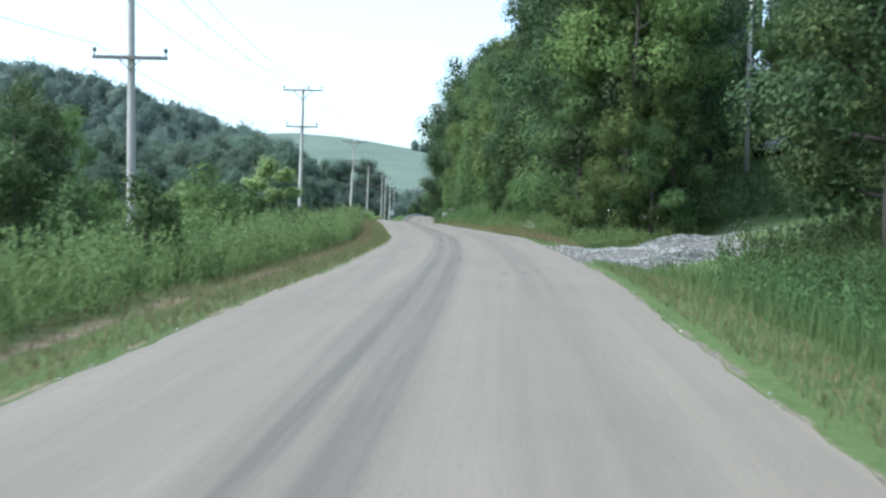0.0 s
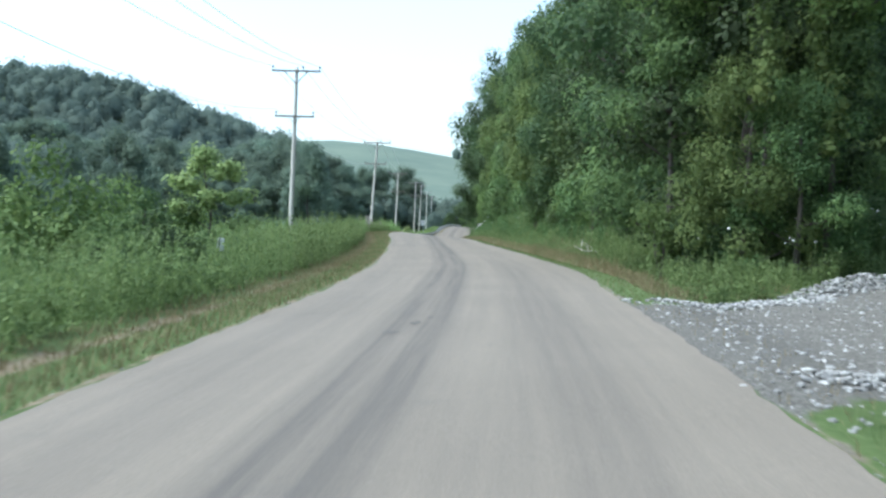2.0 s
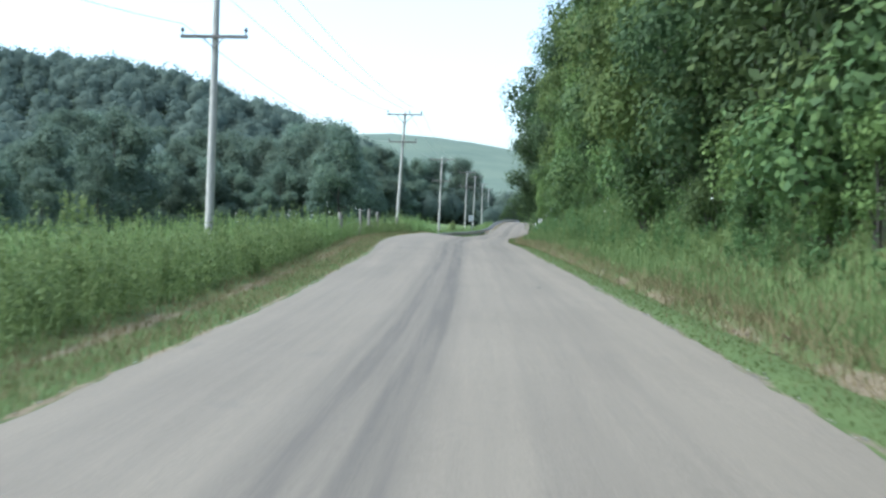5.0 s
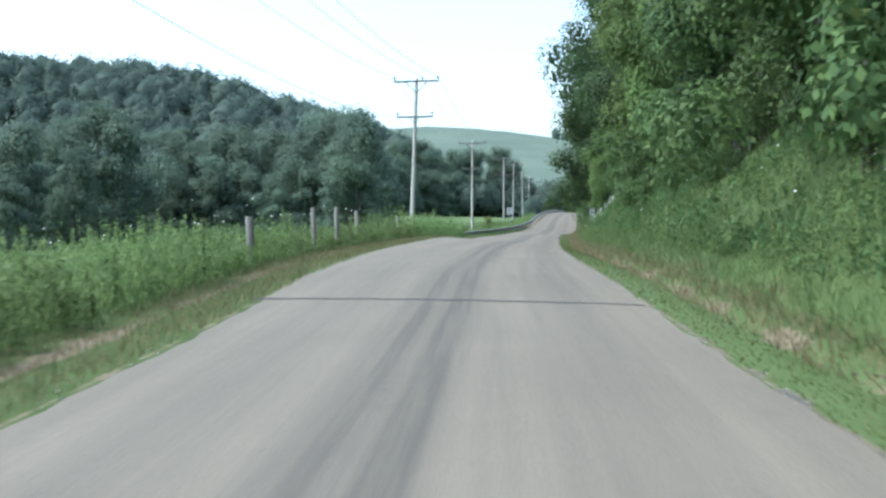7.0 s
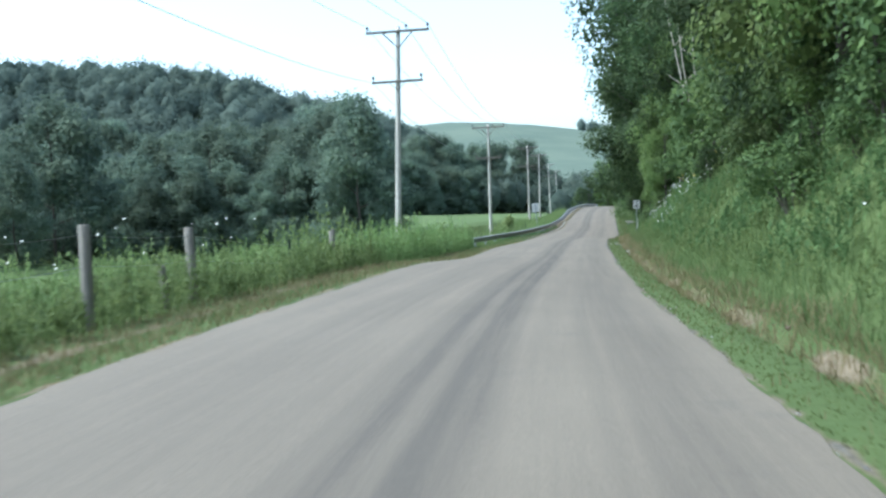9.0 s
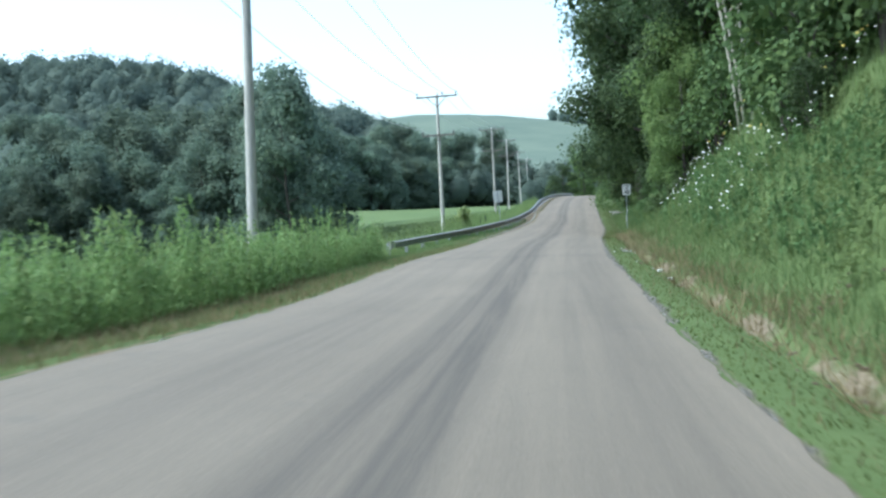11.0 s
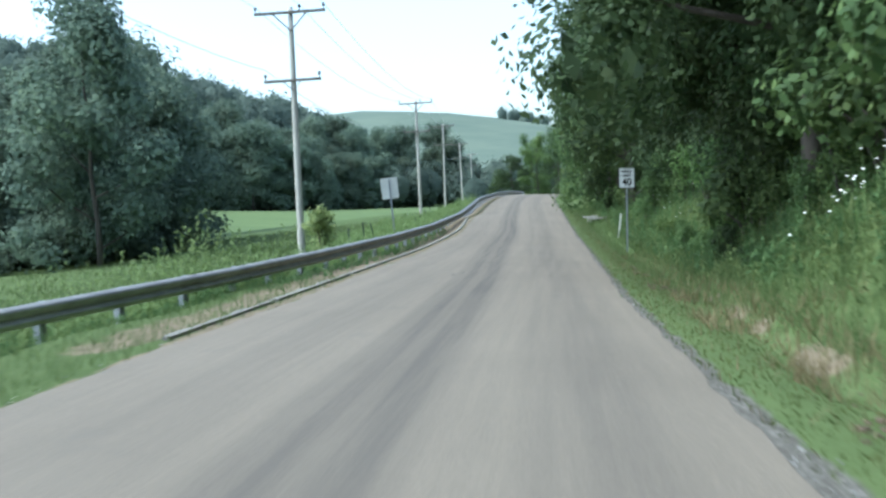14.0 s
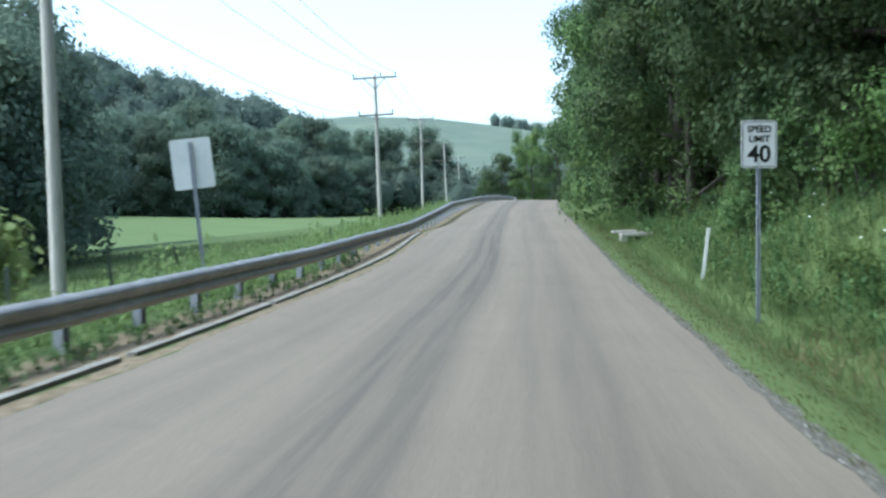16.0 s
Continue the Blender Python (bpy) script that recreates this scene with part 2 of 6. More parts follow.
def ground_mat():
    """Grass, with bare sandy soil where the attribute says so, a hayfield in the distance and haze in the far hill's
    colour.
    """
    m, nt, p, _ = nodes_of("ground_cover")
    v = coords(nt)
    big, fine, mid = noise_tex(nt, 0.09, 4, v), noise_tex(nt, 9, 4, v), noise_tex(nt, 1.3, 4, v)
    grass = ramp(nt, big, [(0.3, (0.058, 0.1, 0.03)), (0.7, (0.088, 0.138, 0.042))])
    grass = mix_col(nt, 0.35, grass, ramp(nt, mid, [(0.3, (0.042, 0.066, 0.023)), (0.7, (0.115, 0.14, 0.056))]))
    grass = mix_col(nt, 0.3, grass, ramp(nt, fine, [(0.3, (0.05, 0.07, 0.024)), (0.7, (0.17, 0.19, 0.09))]))
    hay = ramp(nt, noise_tex(nt, 0.03, 5, coords(nt, (1, 3, 1))), [(0.3, (0.1, 0.142, 0.058)), (0.7, (0.13, 0.175, 0.072))])
    hay = mix_col(nt, 0.25, hay, ramp(nt, mid, [(0.3, (0.082, 0.118, 0.047)), (0.7, (0.148, 0.185, 0.08))]))
    grass = mix_col(nt, attribute(nt, "field"), grass, hay)
    # The far hill's grass is greyed and blued, with haze put into its colour.
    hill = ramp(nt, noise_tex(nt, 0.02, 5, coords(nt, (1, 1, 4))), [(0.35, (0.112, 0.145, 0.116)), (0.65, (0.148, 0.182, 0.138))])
    grass = mix_col(nt, attribute(nt, "hill_haze"), grass, hill)
    soil = ramp(nt, fine, [(0.25, (0.118, 0.092, 0.06)), (0.75, (0.28, 0.232, 0.165))])
    bare = math_node(nt, "ADD", attribute(nt, "bare"), math_node(nt, "MULTIPLY", math_node(nt, "SUBTRACT", mid, 0.5), 0.9))
    c = mix_col(nt, map_range(nt, bare, 0.42, 0.62), grass, soil)
    pebbles = ramp(nt, noise_tex(nt, 26, 3, v), [(0.3, (0.06, 0.055, 0.046)), (0.5, (0.12, 0.112, 0.098)), (0.74, (0.3, 0.285, 0.26))])
    stony = math_node(nt, "ADD", attribute(nt, "stony"), math_node(nt, "MULTIPLY", math_node(nt, "SUBTRACT", mid, 0.5), 0.8))
    c = mix_col(nt, map_range(nt, stony, 0.42, 0.6), c, pebbles)
    nt.links.new(c, p.inputs["Base Color"])
    p.inputs["Roughness"].default_value = 0.95
    p.inputs["Specular IOR Level"].default_value = 0.1
    bump(nt, p, fine, 0.5, 0.05)
    return m


GRAVEL, ROADMAT, GROUNDMAT = gravel_mat(), road_mat(), ground_mat()


# ---- mesh helpers ----
def mesh_from(name, verts, faces, mat=None, smooth=False):
    me = bpy.data.meshes.new(name)
    me.from_pydata([tuple(v) for v in verts], [], faces)
    if mat is not None:
        me.materials.append(mat)
    if smooth:
        me.polygons.foreach_set("use_smooth", [True] * len(me.polygons))
    me.update()
    return me


def quads_mesh(name, verts, mat, per=4):
    """Loose faces of per corners each, from an array (n * per, 3): quick for leaves and blades."""
    n = len(verts) // per
    me = bpy.data.meshes.new(name)
    me.vertices.add(n * per)
    me.vertices.foreach_set("co", np.asarray(verts, np.float32).ravel())
    me.loops.add(n * per)
    me.loops.foreach_set("vertex_index", np.arange(n * per, dtype=np.int32))
    me.polygons.add(n)
    me.polygons.foreach_set("loop_start", np.arange(0, n * per, per, dtype=np.int32))
    me.materials.append(mat)
    me.update(calc_edges=True)
    return me


def bm_mesh(name, bm, mat, smooth=False):
    me = bpy.data.meshes.new(name)
    bm.to_mesh(me)
    bm.free()
    me.materials.append(mat)
    if smooth:
        me.polygons.foreach_set("use_smooth", [True] * len(me.polygons))
    return me


def part(name, me, parent, label="", m=None):
    ob = new(name, me)
    ob.parent = parent
    if m is not None:
        ob.matrix_basis = m
    if label:
        ob["label"] = label
    return ob


def box_bm(sx, sy, sz, at=(0, 0, 0), bevel=0.0, bm=None):
    bm = bm or bmesh.new()
    got = bmesh.ops.create_cube(bm, size=1, matrix=Matrix.Translation(at) @ Matrix.Diagonal((sx, sy, sz, 1)))
    if bevel:
        edges = list({e for v in got["verts"] for e in v.link_edges})
        bmesh.ops.bevel(bm, geom=edges, offset=bevel, segments=2, affect="EDGES")
    return bm


def tube(points, radii, sides=8, cap=True):
    """Verts and faces of a tube through points."""
    pts = [Vector(p) for p in points]
    verts, faces = [], []
    for i, p in enumerate(pts):
        d = (pts[min(i + 1, len(pts) - 1)] - pts[max(i - 1, 0)]).normalized()
        a = d.orthogonal().normalized() if i == 0 else (a - d * a.dot(d)).normalized()
        b = d.cross(a)
        for k in range(sides):
            w = 2 * math.pi * k / sides
            verts.append(p + (a * math.cos(w) + b * math.sin(w)) * radii[i])
    for i in range(len(pts) - 1):
        for k in range(sides):
            j = (k + 1) % sides
            faces.append((i * sides + k, i * sides + j, (i + 1) * sides + j, (i + 1) * sides + k))
    if cap:
        faces.append(tuple(range(sides))[::-1])
        faces.append(tuple((len(pts) - 1) * sides + k for k in range(sides)))
    return verts, faces


def join(pieces):
    verts, faces = [], []
    for v, f in pieces:
        o = len(verts)
        verts += list(v)
        faces += [tuple(i + o for i in q) for q in f]
    return verts, faces


# ---- the lie of the land ----
ROAD_Y = [-12, -1, 10, 21, 32, 43, 54, 65, 76, 87, 98, 109, 120, 131, 142, 153, 164, 175, 186, 197, 208, 219, 230, 241, 252, 263]
ROAD_X = [-0.35, -0.67, -1.18, -1.83, -2.79, -4.02, -5.82, -7.82, -9.92, -12.21, -14.03, -15.53, -17.06, -18.67, -19.85, -20.93, -21.92, -22.94, -24.1, -25.46, -26.73, -28.01, -29.1, -29.9, -30.2, -29.6]
ROAD_Z = [-0.21, -0.03, 0.21, 0.37, 0.46, 0.55, 0.57, 0.67, 0.83, 1.0, 0.98, 0.84, 0.6, 0.52, 0.39, 0.14, -0.02, -0.11, 0.08, 0.45, 0.68, 1.0, 1.3, 1.6, 1.75, 1.6]
ROAD_BANK = [0.01, 0.013, 0.004, 0.014, 0.01, 0.025, 0.03, 0.02, -0.015, -0.034, -0.062, -0.1, -0.045, -0.015, 0.0, -0.05, -0.085, -0.1, -0.084, -0.06, 0.0, -0.002, -0.019, -0.05, -0.05, -0.05]
ROAD_WIDE = [5.29, 5.26, 5.31, 5.42, 5.5, 5.7, 5.77, 5.67, 5.56, 5.68, 5.42, 5.13, 5.05, 5.23, 5.16, 5.27, 5.3, 5.35, 5.12, 5.29, 5.36, 5.42, 5.48, 5.5, 5.5, 5.5]
HALF = 2.7


def smooth_curve(values):
    k, v = np.array(ROAD_Y, float), np.array(values, float)
    k = np.r_[-400, -140, -60, k, 300, 360, 460, 4000]
    if values is ROAD_X:
        v = np.r_[v[0] + 6, v[0] + 2.5, v[0] + 0.9, v, -22, 10, 80, 900]
    elif values is ROAD_Z:
        v = np.r_[v[0] - 2, v[0] - 1.2, v[0] - 0.8, v, -0.5, -2, -3, -3]
    else:
        v = np.r_[v[0], v[0], v[0], v, v[-1], v[-1], v[-1], v[-1]]
    slope = np.gradient(v, k)

    def at(y):
        y = np.asarray(y, float)
        i = np.clip(np.searchsorted(k, y) - 1, 0, len(k) - 2)
        w = k[i + 1] - k[i]
        u = np.clip((y - k[i]) / w, 0, 1)
        return (2 * u**3 - 3 * u**2 + 1) * v[i] + (u**3 - 2 * u**2 + u) * w * slope[i] + (3 * u**2 - 2 * u**3) * v[i + 1] + (u**3 - u**2) * w * slope[i + 1]

    return at


road_x, road_z, road_bank, road_wide = (smooth_curve(some) for some in (ROAD_X, ROAD_Z, ROAD_BANK, ROAD_WIDE))


def slant(y):
    """How much a step across the road of one metre's nominal width takes along x."""
    return np.hypot(1, (road_x(y + 1) - road_x(y - 1)) / 2) * road_wide(y) / (2 * HALF)


def step01(v, a, b):
    u = np.clip((np.asarray(v, float) - a) / (b - a), 0, 1)
    return u * u * (3 - 2 * u)


def wave(x, y, f, seed=0.0):
    return np.sin(x * f + seed) * np.cos(y * f * 1.3 + seed * 2) + 0.5 * np.sin(x * f * 2.3 + y * f * 1.7 + seed)


def cut_at(y):
    """How far past the road's nominal edge the eroded foot of the bank lies."""
    return 0.72 + 0.95 * step01(y, 140, 168)


def land(x, y):
    """Height of the ground at x, y (arrays)."""
    x, y = np.asarray(x, float), np.asarray(y, float)
    d = (x - road_x(y)) / slant(y)
    rz, b = road_z(y), road_bank(y)
    edge = rz + b * np.clip(d, -HALF, HALF)
    near = 1 - step01(np.abs(d), HALF - 0.52, HALF - 0.3)
    # right: flat verge and shallow ditch, then the wooded bank
    r = d - HALF
    tall = 0.25 + 1.0 * step01(y, 44, 62) + 0.15 * step01(y, 105, 130) - 0.15 * step01(y, 150, 175)
    toe = 0.75 + 0.35 * step01(y, 60, 80) + 1.5 * step01(y, 150, 170)
    right = -0.12 * step01(r, 0.1, 1.0) - 0.3 * step01(y, 150, 172) * step01(r, 0.2, 1.6)
    right = right + tall * 2.3 * step01(r, toe, toe + 4.7) + (0.1 + 0.2 * step01(y, 70, 85)) * np.clip(r - toe - 3, 0, 60) * (0.5 + 0.5 * tall)
    right = right + 0.17 * step01(r, cut_at(y) - 0.1, cut_at(y) + 0.16) * (1 - 0.5 * step01(y, 150, 165))
    drive = -0.22 * step01(r, 0.3, 2.0) + 0.085 * np.clip(r - 1.5, 0, 6) + 0.2 * np.clip(r - 6.5, 0, 30)
    low = -0.1 * step01(r, 0.1, 1.0) - 0.45 * step01(r, 0.6, 3.0) + 0.22 * np.clip(r - 4, 0, 40)
    a, c = step01(y, 24, 29), step01(y, 40, 50)
    right = (1 - a) * low + a * (1 - c) * drive + c * right
    # left: grass verge, sandy lip, then a drop to the bottom land
    l = -d - HALF
    fall = 1.0 + 0.5 * step01(y, 110, 160)
    left = -0.06 * step01(l, 0.1, 0.6) - 0.75 * fall * step01(l, 1.6, 5.0) - 0.7 * step01(l, 5, 30)
    z = edge + np.where(d > HALF, right, 0) + np.where(d < -HALF, left, 0)
    # bottom land evens out away from the road
    z = z + (-1.6 - z) * step01(l, 18, 60)
    z = z - 0.16 * near
    z = z + 0.05 * wave(x, y, 0.7) * step01(np.abs(d), HALF + 0.6, HALF + 3)
    # far hills: wooded ridge, open round hill, and the bluff over the road
    def mound(cx, cy, h, sx, sy, turn=0.0):
        u, w = (x - cx) * math.cos(turn) + (y - cy) * math.sin(turn), -(x - cx) * math.sin(turn) + (y - cy) * math.cos(turn)
        return h * np.exp(-0.5 * ((u / sx) ** 2 + (w / sy) ** 2))

    crest = np.interp(x, [-700, -400, -302, -260, -234, -194, -172, -160, -140, -120, -100], [95, 80, 67, 63, 57, 43, 36.5, 33, 23, 10, 0])
    ridge = crest * np.exp(-0.5 * ((y - 520) / np.where(y < 520, 55, 110)) ** 2)
    hills = np.maximum(ridge, mound(-470, 300, 72, 150, 150)) * step01(l, 40, 95)
    dome = np.maximum(mound(-260, 1000, 82, 204, 190), mound(170, 1050, 45, 240, 190))
    z = z + hills + dome * step01(y, 420, 700)
    z = z + 26 * step01(r, 24, 130) * (1 - step01(y, 230, 420)) * step01(y, -300, -100)
    return z


def land_at(x, y):
    return float(land(np.array([x]), np.array([y]))[0])


def beside(y, d):
    """The place at d metres to the right of the road's centre, level with y."""
    x = float(road_x(y)) + d * float(slant(y))
    return x, y, land_at(x, y)


def spread(near, far, n, power):
    return near + (far - near) * np.linspace(0, 1, n) ** power


def build_ground():
    dl = np.r_[-spread(14, 3000, 46, 3.2)[::-1], np.arange(-13.6, -HALF - 0.01, 0.4), -HALF - 0.004]
    dr = np.r_[HALF + 0.004, np.arange(HALF + 0.2, HALF + 2.0, 0.12), np.arange(HALF + 2.1, 14, 0.4), spread(14.3, 2500, 40, 3.2)]
    cols = np.r_[dl, -HALF + 0.12, -HALF + 0.29, -HALF + 0.53, -1.4, 0, 1.4, HALF - 0.53, HALF - 0.29, HALF - 0.12, dr]
    rows = np.r_[-spread(40, 900, 12, 2.5)[::-1], np.arange(-39, 290, 1.0), spread(291, 4200, 60, 2.4)]
    y, d = np.meshgrid(rows, cols, indexing="ij")
    x = road_x(y) + d * slant(y)
    z = land(x, y)
    verts = np.stack([x, y, z], -1).reshape(-1, 3)
    nr, nc = d.shape
    i = np.arange(nr * nc).reshape(nr, nc)
    faces = np.stack([i[:-1, :-1], i[:-1, 1:], i[1:, 1:], i[1:, :-1]], -1).reshape(-1, 4)
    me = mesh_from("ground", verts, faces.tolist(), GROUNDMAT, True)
    l, r = -d - HALF, d - HALF
    bare = (0.62 + 0.14 * np.sin(y * 0.9) * np.sin(y * 0.23)) * np.exp(-(((l - 1.02) / 0.3) ** 4)) * (1 - step01(y, 116, 134))
    bare = bare + (0.5 + 0.3 * np.sin(y * 1.7) * np.sin(y * 0.31) + 0.15 * np.sin(y * 4.1)) * np.exp(-(((r - cut_at(y)) / 0.24) ** 2)) * step01(y, 38, 44) * (1 - step01(y, 168, 182))
    across = y - 1.25 * np.clip(r, 0, 9)
    stony = 0.72 * step01(across, 23.6, 25) * (1 - step01(across, 33.2, 34.6)) * step01(r, -0.3, 0.2) * (1 - step01(r, 5, 9.5))
    stony = stony + 0.85 * np.exp(-((r + 0.1) / 0.14) ** 2) * (0.6 + 0.4 * step01(y, 100, 150))
    bare = bare + 0.8 * np.exp(-((r - 2.3) / 0.28) ** 2 - ((y - 138) / 0.6) ** 2)
    bare = bare + 0.75 * np.exp(-(((l - 0.7) / 0.75) ** 4)) * step01(y, 147, 151)
    bare = bare + 0.6 * np.exp(-((l + 0.14) / 0.12) ** 2) + 0.6 * np.exp(-((r + 0.1) / 0.12) ** 2)
    field = np.maximum(step01(l, 12, 22) * step01(y, 120, 160), 0.55 * step01(y, 34, 38) * step01(r, -0.2, 0.0) * (1 - step01(r, cut_at(y) - 0.1, cut_at(y) + 0.2)))
    # Share of the haze-tinted hill colour, growing with distance.
    hill_haze = step01(y, 470, 560)
    for name, some in (("field", field), ("hill_haze", hill_haze)):
        me.attributes.new(name, "FLOAT", "POINT").data.foreach_set("value", np.broadcast_to(some, d.shape).ravel().astype(np.float32))
    me.attributes.new("stony", "FLOAT", "POINT").data.foreach_set("value", stony.ravel().astype(np.float32))
    me.attributes.new("bare", "FLOAT", "POINT").data.foreach_set("value", bare.ravel().astype(np.float32))
    tagged(new("ground", me), "grassy roadside, meadow and hills", "ground", kind="structure")


def build_road():
    ys = np.r_[np.arange(-60, 290, 0.5)]
    jag = lambda s: 0.018 * np.sin(ys * 1.9 + s) + 0.022 * np.sin(ys * 5.3 + s * 2) + 0.03 * np.sin(ys * 0.47 + s * 3)
    half_l, half_r = HALF - 0.2 + jag(0.3), HALF - 0.16 + jag(2.1)
    offs = [-1, -0.75, -0.5, -0.25, 0, 0.25, 0.5, 0.75, 1]
    rows = []
    for o in offs:
        d = np.where(o < 0, o * half_l, o * half_r)
        crown = 0.03 * (1 - o * o)
        rows.append((d, road_z(ys) + road_bank(ys) * d + crown))
    cols = [(rows[0][0] - 0.03, rows[0][1] - 0.13), (rows[0][0] - 0.001, rows[0][1])] + rows + [(rows[-1][0] + 0.001, rows[-1][1]), (rows[-1][0] + 0.03, rows[-1][1] - 0.13)]
    d = np.stack([c[0] for c in cols], 1)
    z = np.stack([c[1] for c in cols], 1) + 0.012
    y = np.repeat(ys[:, None], d.shape[1], 1)
    x = road_x(y) + d * slant(y)
    nr, nc = d.shape
    i = np.arange(nr * nc).reshape(nr, nc)
    quads = np.stack([i[:-1, :-1], i[:-1, 1:], i[1:, 1:], i[1:, :-1]], -1)
    faces = np.concatenate([quads[:, :1], quads[:, 2:-2], quads[:, -1:]], 1).reshape(-1, 4)
    me = mesh_from("road", np.stack([x, y, z], -1).reshape(-1, 3), faces.tolist(), ROADMAT, True)
    me.attributes.new("lateral", "FLOAT", "POINT").data.foreach_set("value", d.ravel().astype(np.float32))
    me.attributes.new("along", "FLOAT", "POINT").data.foreach_set("value", y.ravel().astype(np.float32))
    worn = d - np.interp(y, [0, 20, 40, 60, 75, 92, 120, 131, 141, 160, 175, 200], [-0.15, -0.25, -0.3, -0.08, 0.02, 0.42, 0.45, 0.66, 0.5, 0.1, -0.35, -0.3])
    me.attributes.new("worn", "FLOAT", "POINT").data.foreach_set("value", worn.ravel().astype(np.float32))
    tagged(new("road", me), "worn pale grey chip-seal country road", "road", kind="structure")


def road_top(y, d):
    """Height of the road's surface."""
    return float(road_z(y) + road_bank(y) * d + 0.03 * (1 - (d / HALF) ** 2) + 0.012)


build_ground()
build_road()


# ---- utility poles and lines ----
def pole_pieces(height, lean, drop2):
    """A pole with a ten-foot arm at the top and a shorter one below."""
    thing = new("utility_pole")
    n = 9
    pts = [(lean[0] * (k / n) * height, lean[1] * (k / n) * height, -0.8 + (height + 0.8) * k / n) for k in range(n + 1)]
    v, f = tube(pts, [0.17 - 0.065 * k / n for k in range(n + 1)], 14)
    part("pole", mesh_from("pole", v, f, POLEWOOD, True), thing)

    def at(z):
        return lean[0] * z, lean[1] * z, z

    for name, drop, half, pins in (("upper_crossarm", 0.25, 1.52, (-1.45, 0.42, 1.45)), ("lower_crossarm", drop2, 1.22, (-1.15, 1.15))):
        x, y, z = at(height - drop)
        arm = part(name, bm_mesh(name, box_bm(half * 2, 0.1, 0.12, (x, y - 0.16, z), 0.012), ARMWOOD), thing)
        for s in (-1, 1):
            if drop < 1:
                bv, bf = tube([(x + s * 0.75, y - 0.23, z - 0.02), (x, y - 0.17, z - 0.78)], [0.034, 0.034], 6)
            else:
                bv, bf = tube([(x + s * 0.4, y - 0.23, z - 0.02), (x, y - 0.17, z - 0.42)], [0.018, 0.018], 6)
            part("brace", mesh_from("brace", bv, bf, ARMWOOD), arm)
        for px in pins:
            iv, jf = tube([(0, 0, 0), (0, 0, 0.1), (0, 0, 0.13), (0, 0, 0.17), (0, 0, 0.2), (0, 0, 0.24), (0, 0, 0.26)], [0.02, 0.02, 0.075, 0.05, 0.07, 0.055, 0.02], 10)
            part("insulator", mesh_from("insulator", iv, jf, PORCELAIN, True), arm, "dark porcelain pin insulator", Matrix.Translation((x + px, y - 0.16, z + 0.06)))
    return thing


POLES = [(-8.6, -14.5, 9.2, 0.0, 2.8), (-13.87, 33.6, 9.45, -0.012, 3.05), (-19.88, 80.7, 11.3, 0.016, 3.05), (-26.5, 133.9, 11.15, 0.055, 2.6), (-33.08, 183.0, 10.2, 0.022, 3.1), (-39.05, 234.2, 10.9, 0.016, 2.8), (-46.4, 283.2, 12.2, 0.03, 2.8), (-52.6, 332.0, 12.2, 0.0, 2.8), (-59.0, 381.0, 12.3, 0.01, 2.8)]
tops = []
for n, (px, py, top, lx, drop2) in enumerate(POLES):
    gz = land_at(px, py)
    h = top - gz
    pole = pole_pieces(h, (lx, 0.0), drop2)
    pole.matrix_basis = pose(px, py, gz, 0, 0, 8.0)
    tagged(pole, "weathered wooden utility pole with two crossarms" if n != 3 else "slightly leaning wooden utility pole with two crossarms", "utility pole", "poles along the road")
    tops.append((pole.matrix_basis.copy(), h, lx, 0.0))


def sagging(a, b, sag):
    n = 28
    return [a.lerp(b, k / n) - Vector((0, 0, sag * 4 * (k / n) * (1 - k / n))) for k in range(n + 1)]


for (m0, h0, lx0, ly0), (m1, h1, lx1, ly1) in zip(tops, tops[1:]):
    for px, drop, sag in ((-1.45, 0.25, 0.9), (0.42, 0.25, 0.9), (1.45, 0.25, 0.9), (-1.15, 2.9, 1.0)):
        a, b = (m @ Vector((px + lx * (h - drop), ly * (h - drop) - 0.16, h - drop + 0.3)) for m, h, lx, ly in ((m0, h0, lx0, ly0), (m1, h1, lx1, ly1)))
        v, f = tube(sagging(a, b, sag), [0.01] * 29, 5)
        tagged(new("power_line", mesh_from("power_line", v, f, WIRE)), "thin grey overhead wire between utility poles", "cable", "overhead wires")


# ---- foliage ----
def leaf_quads(centres, out, size, r, flat=0.42):
    """Folded rhombic leaves at centres, roughly facing out."""
    n = len(centres)
    nrm = out + r.normal(0, flat, (n, 3))
    nrm /= np.linalg.norm(nrm, axis=1, keepdims=True) + 1e-9
    a = np.cross(nrm, r.normal(0, 1, (n, 3)))
    a /= np.linalg.norm(a, axis=1, keepdims=True) + 1e-9
    b = np.cross(nrm, a)
    s = (size * r.uniform(0.6, 1.35, n))[:, None]
    w = s * 0.62
    return np.stack([centres - a * s, centres + b * w - nrm * s * 0.15, centres + a * s, centres - b * w - nrm * s * 0.15], 1).reshape(-1, 3)


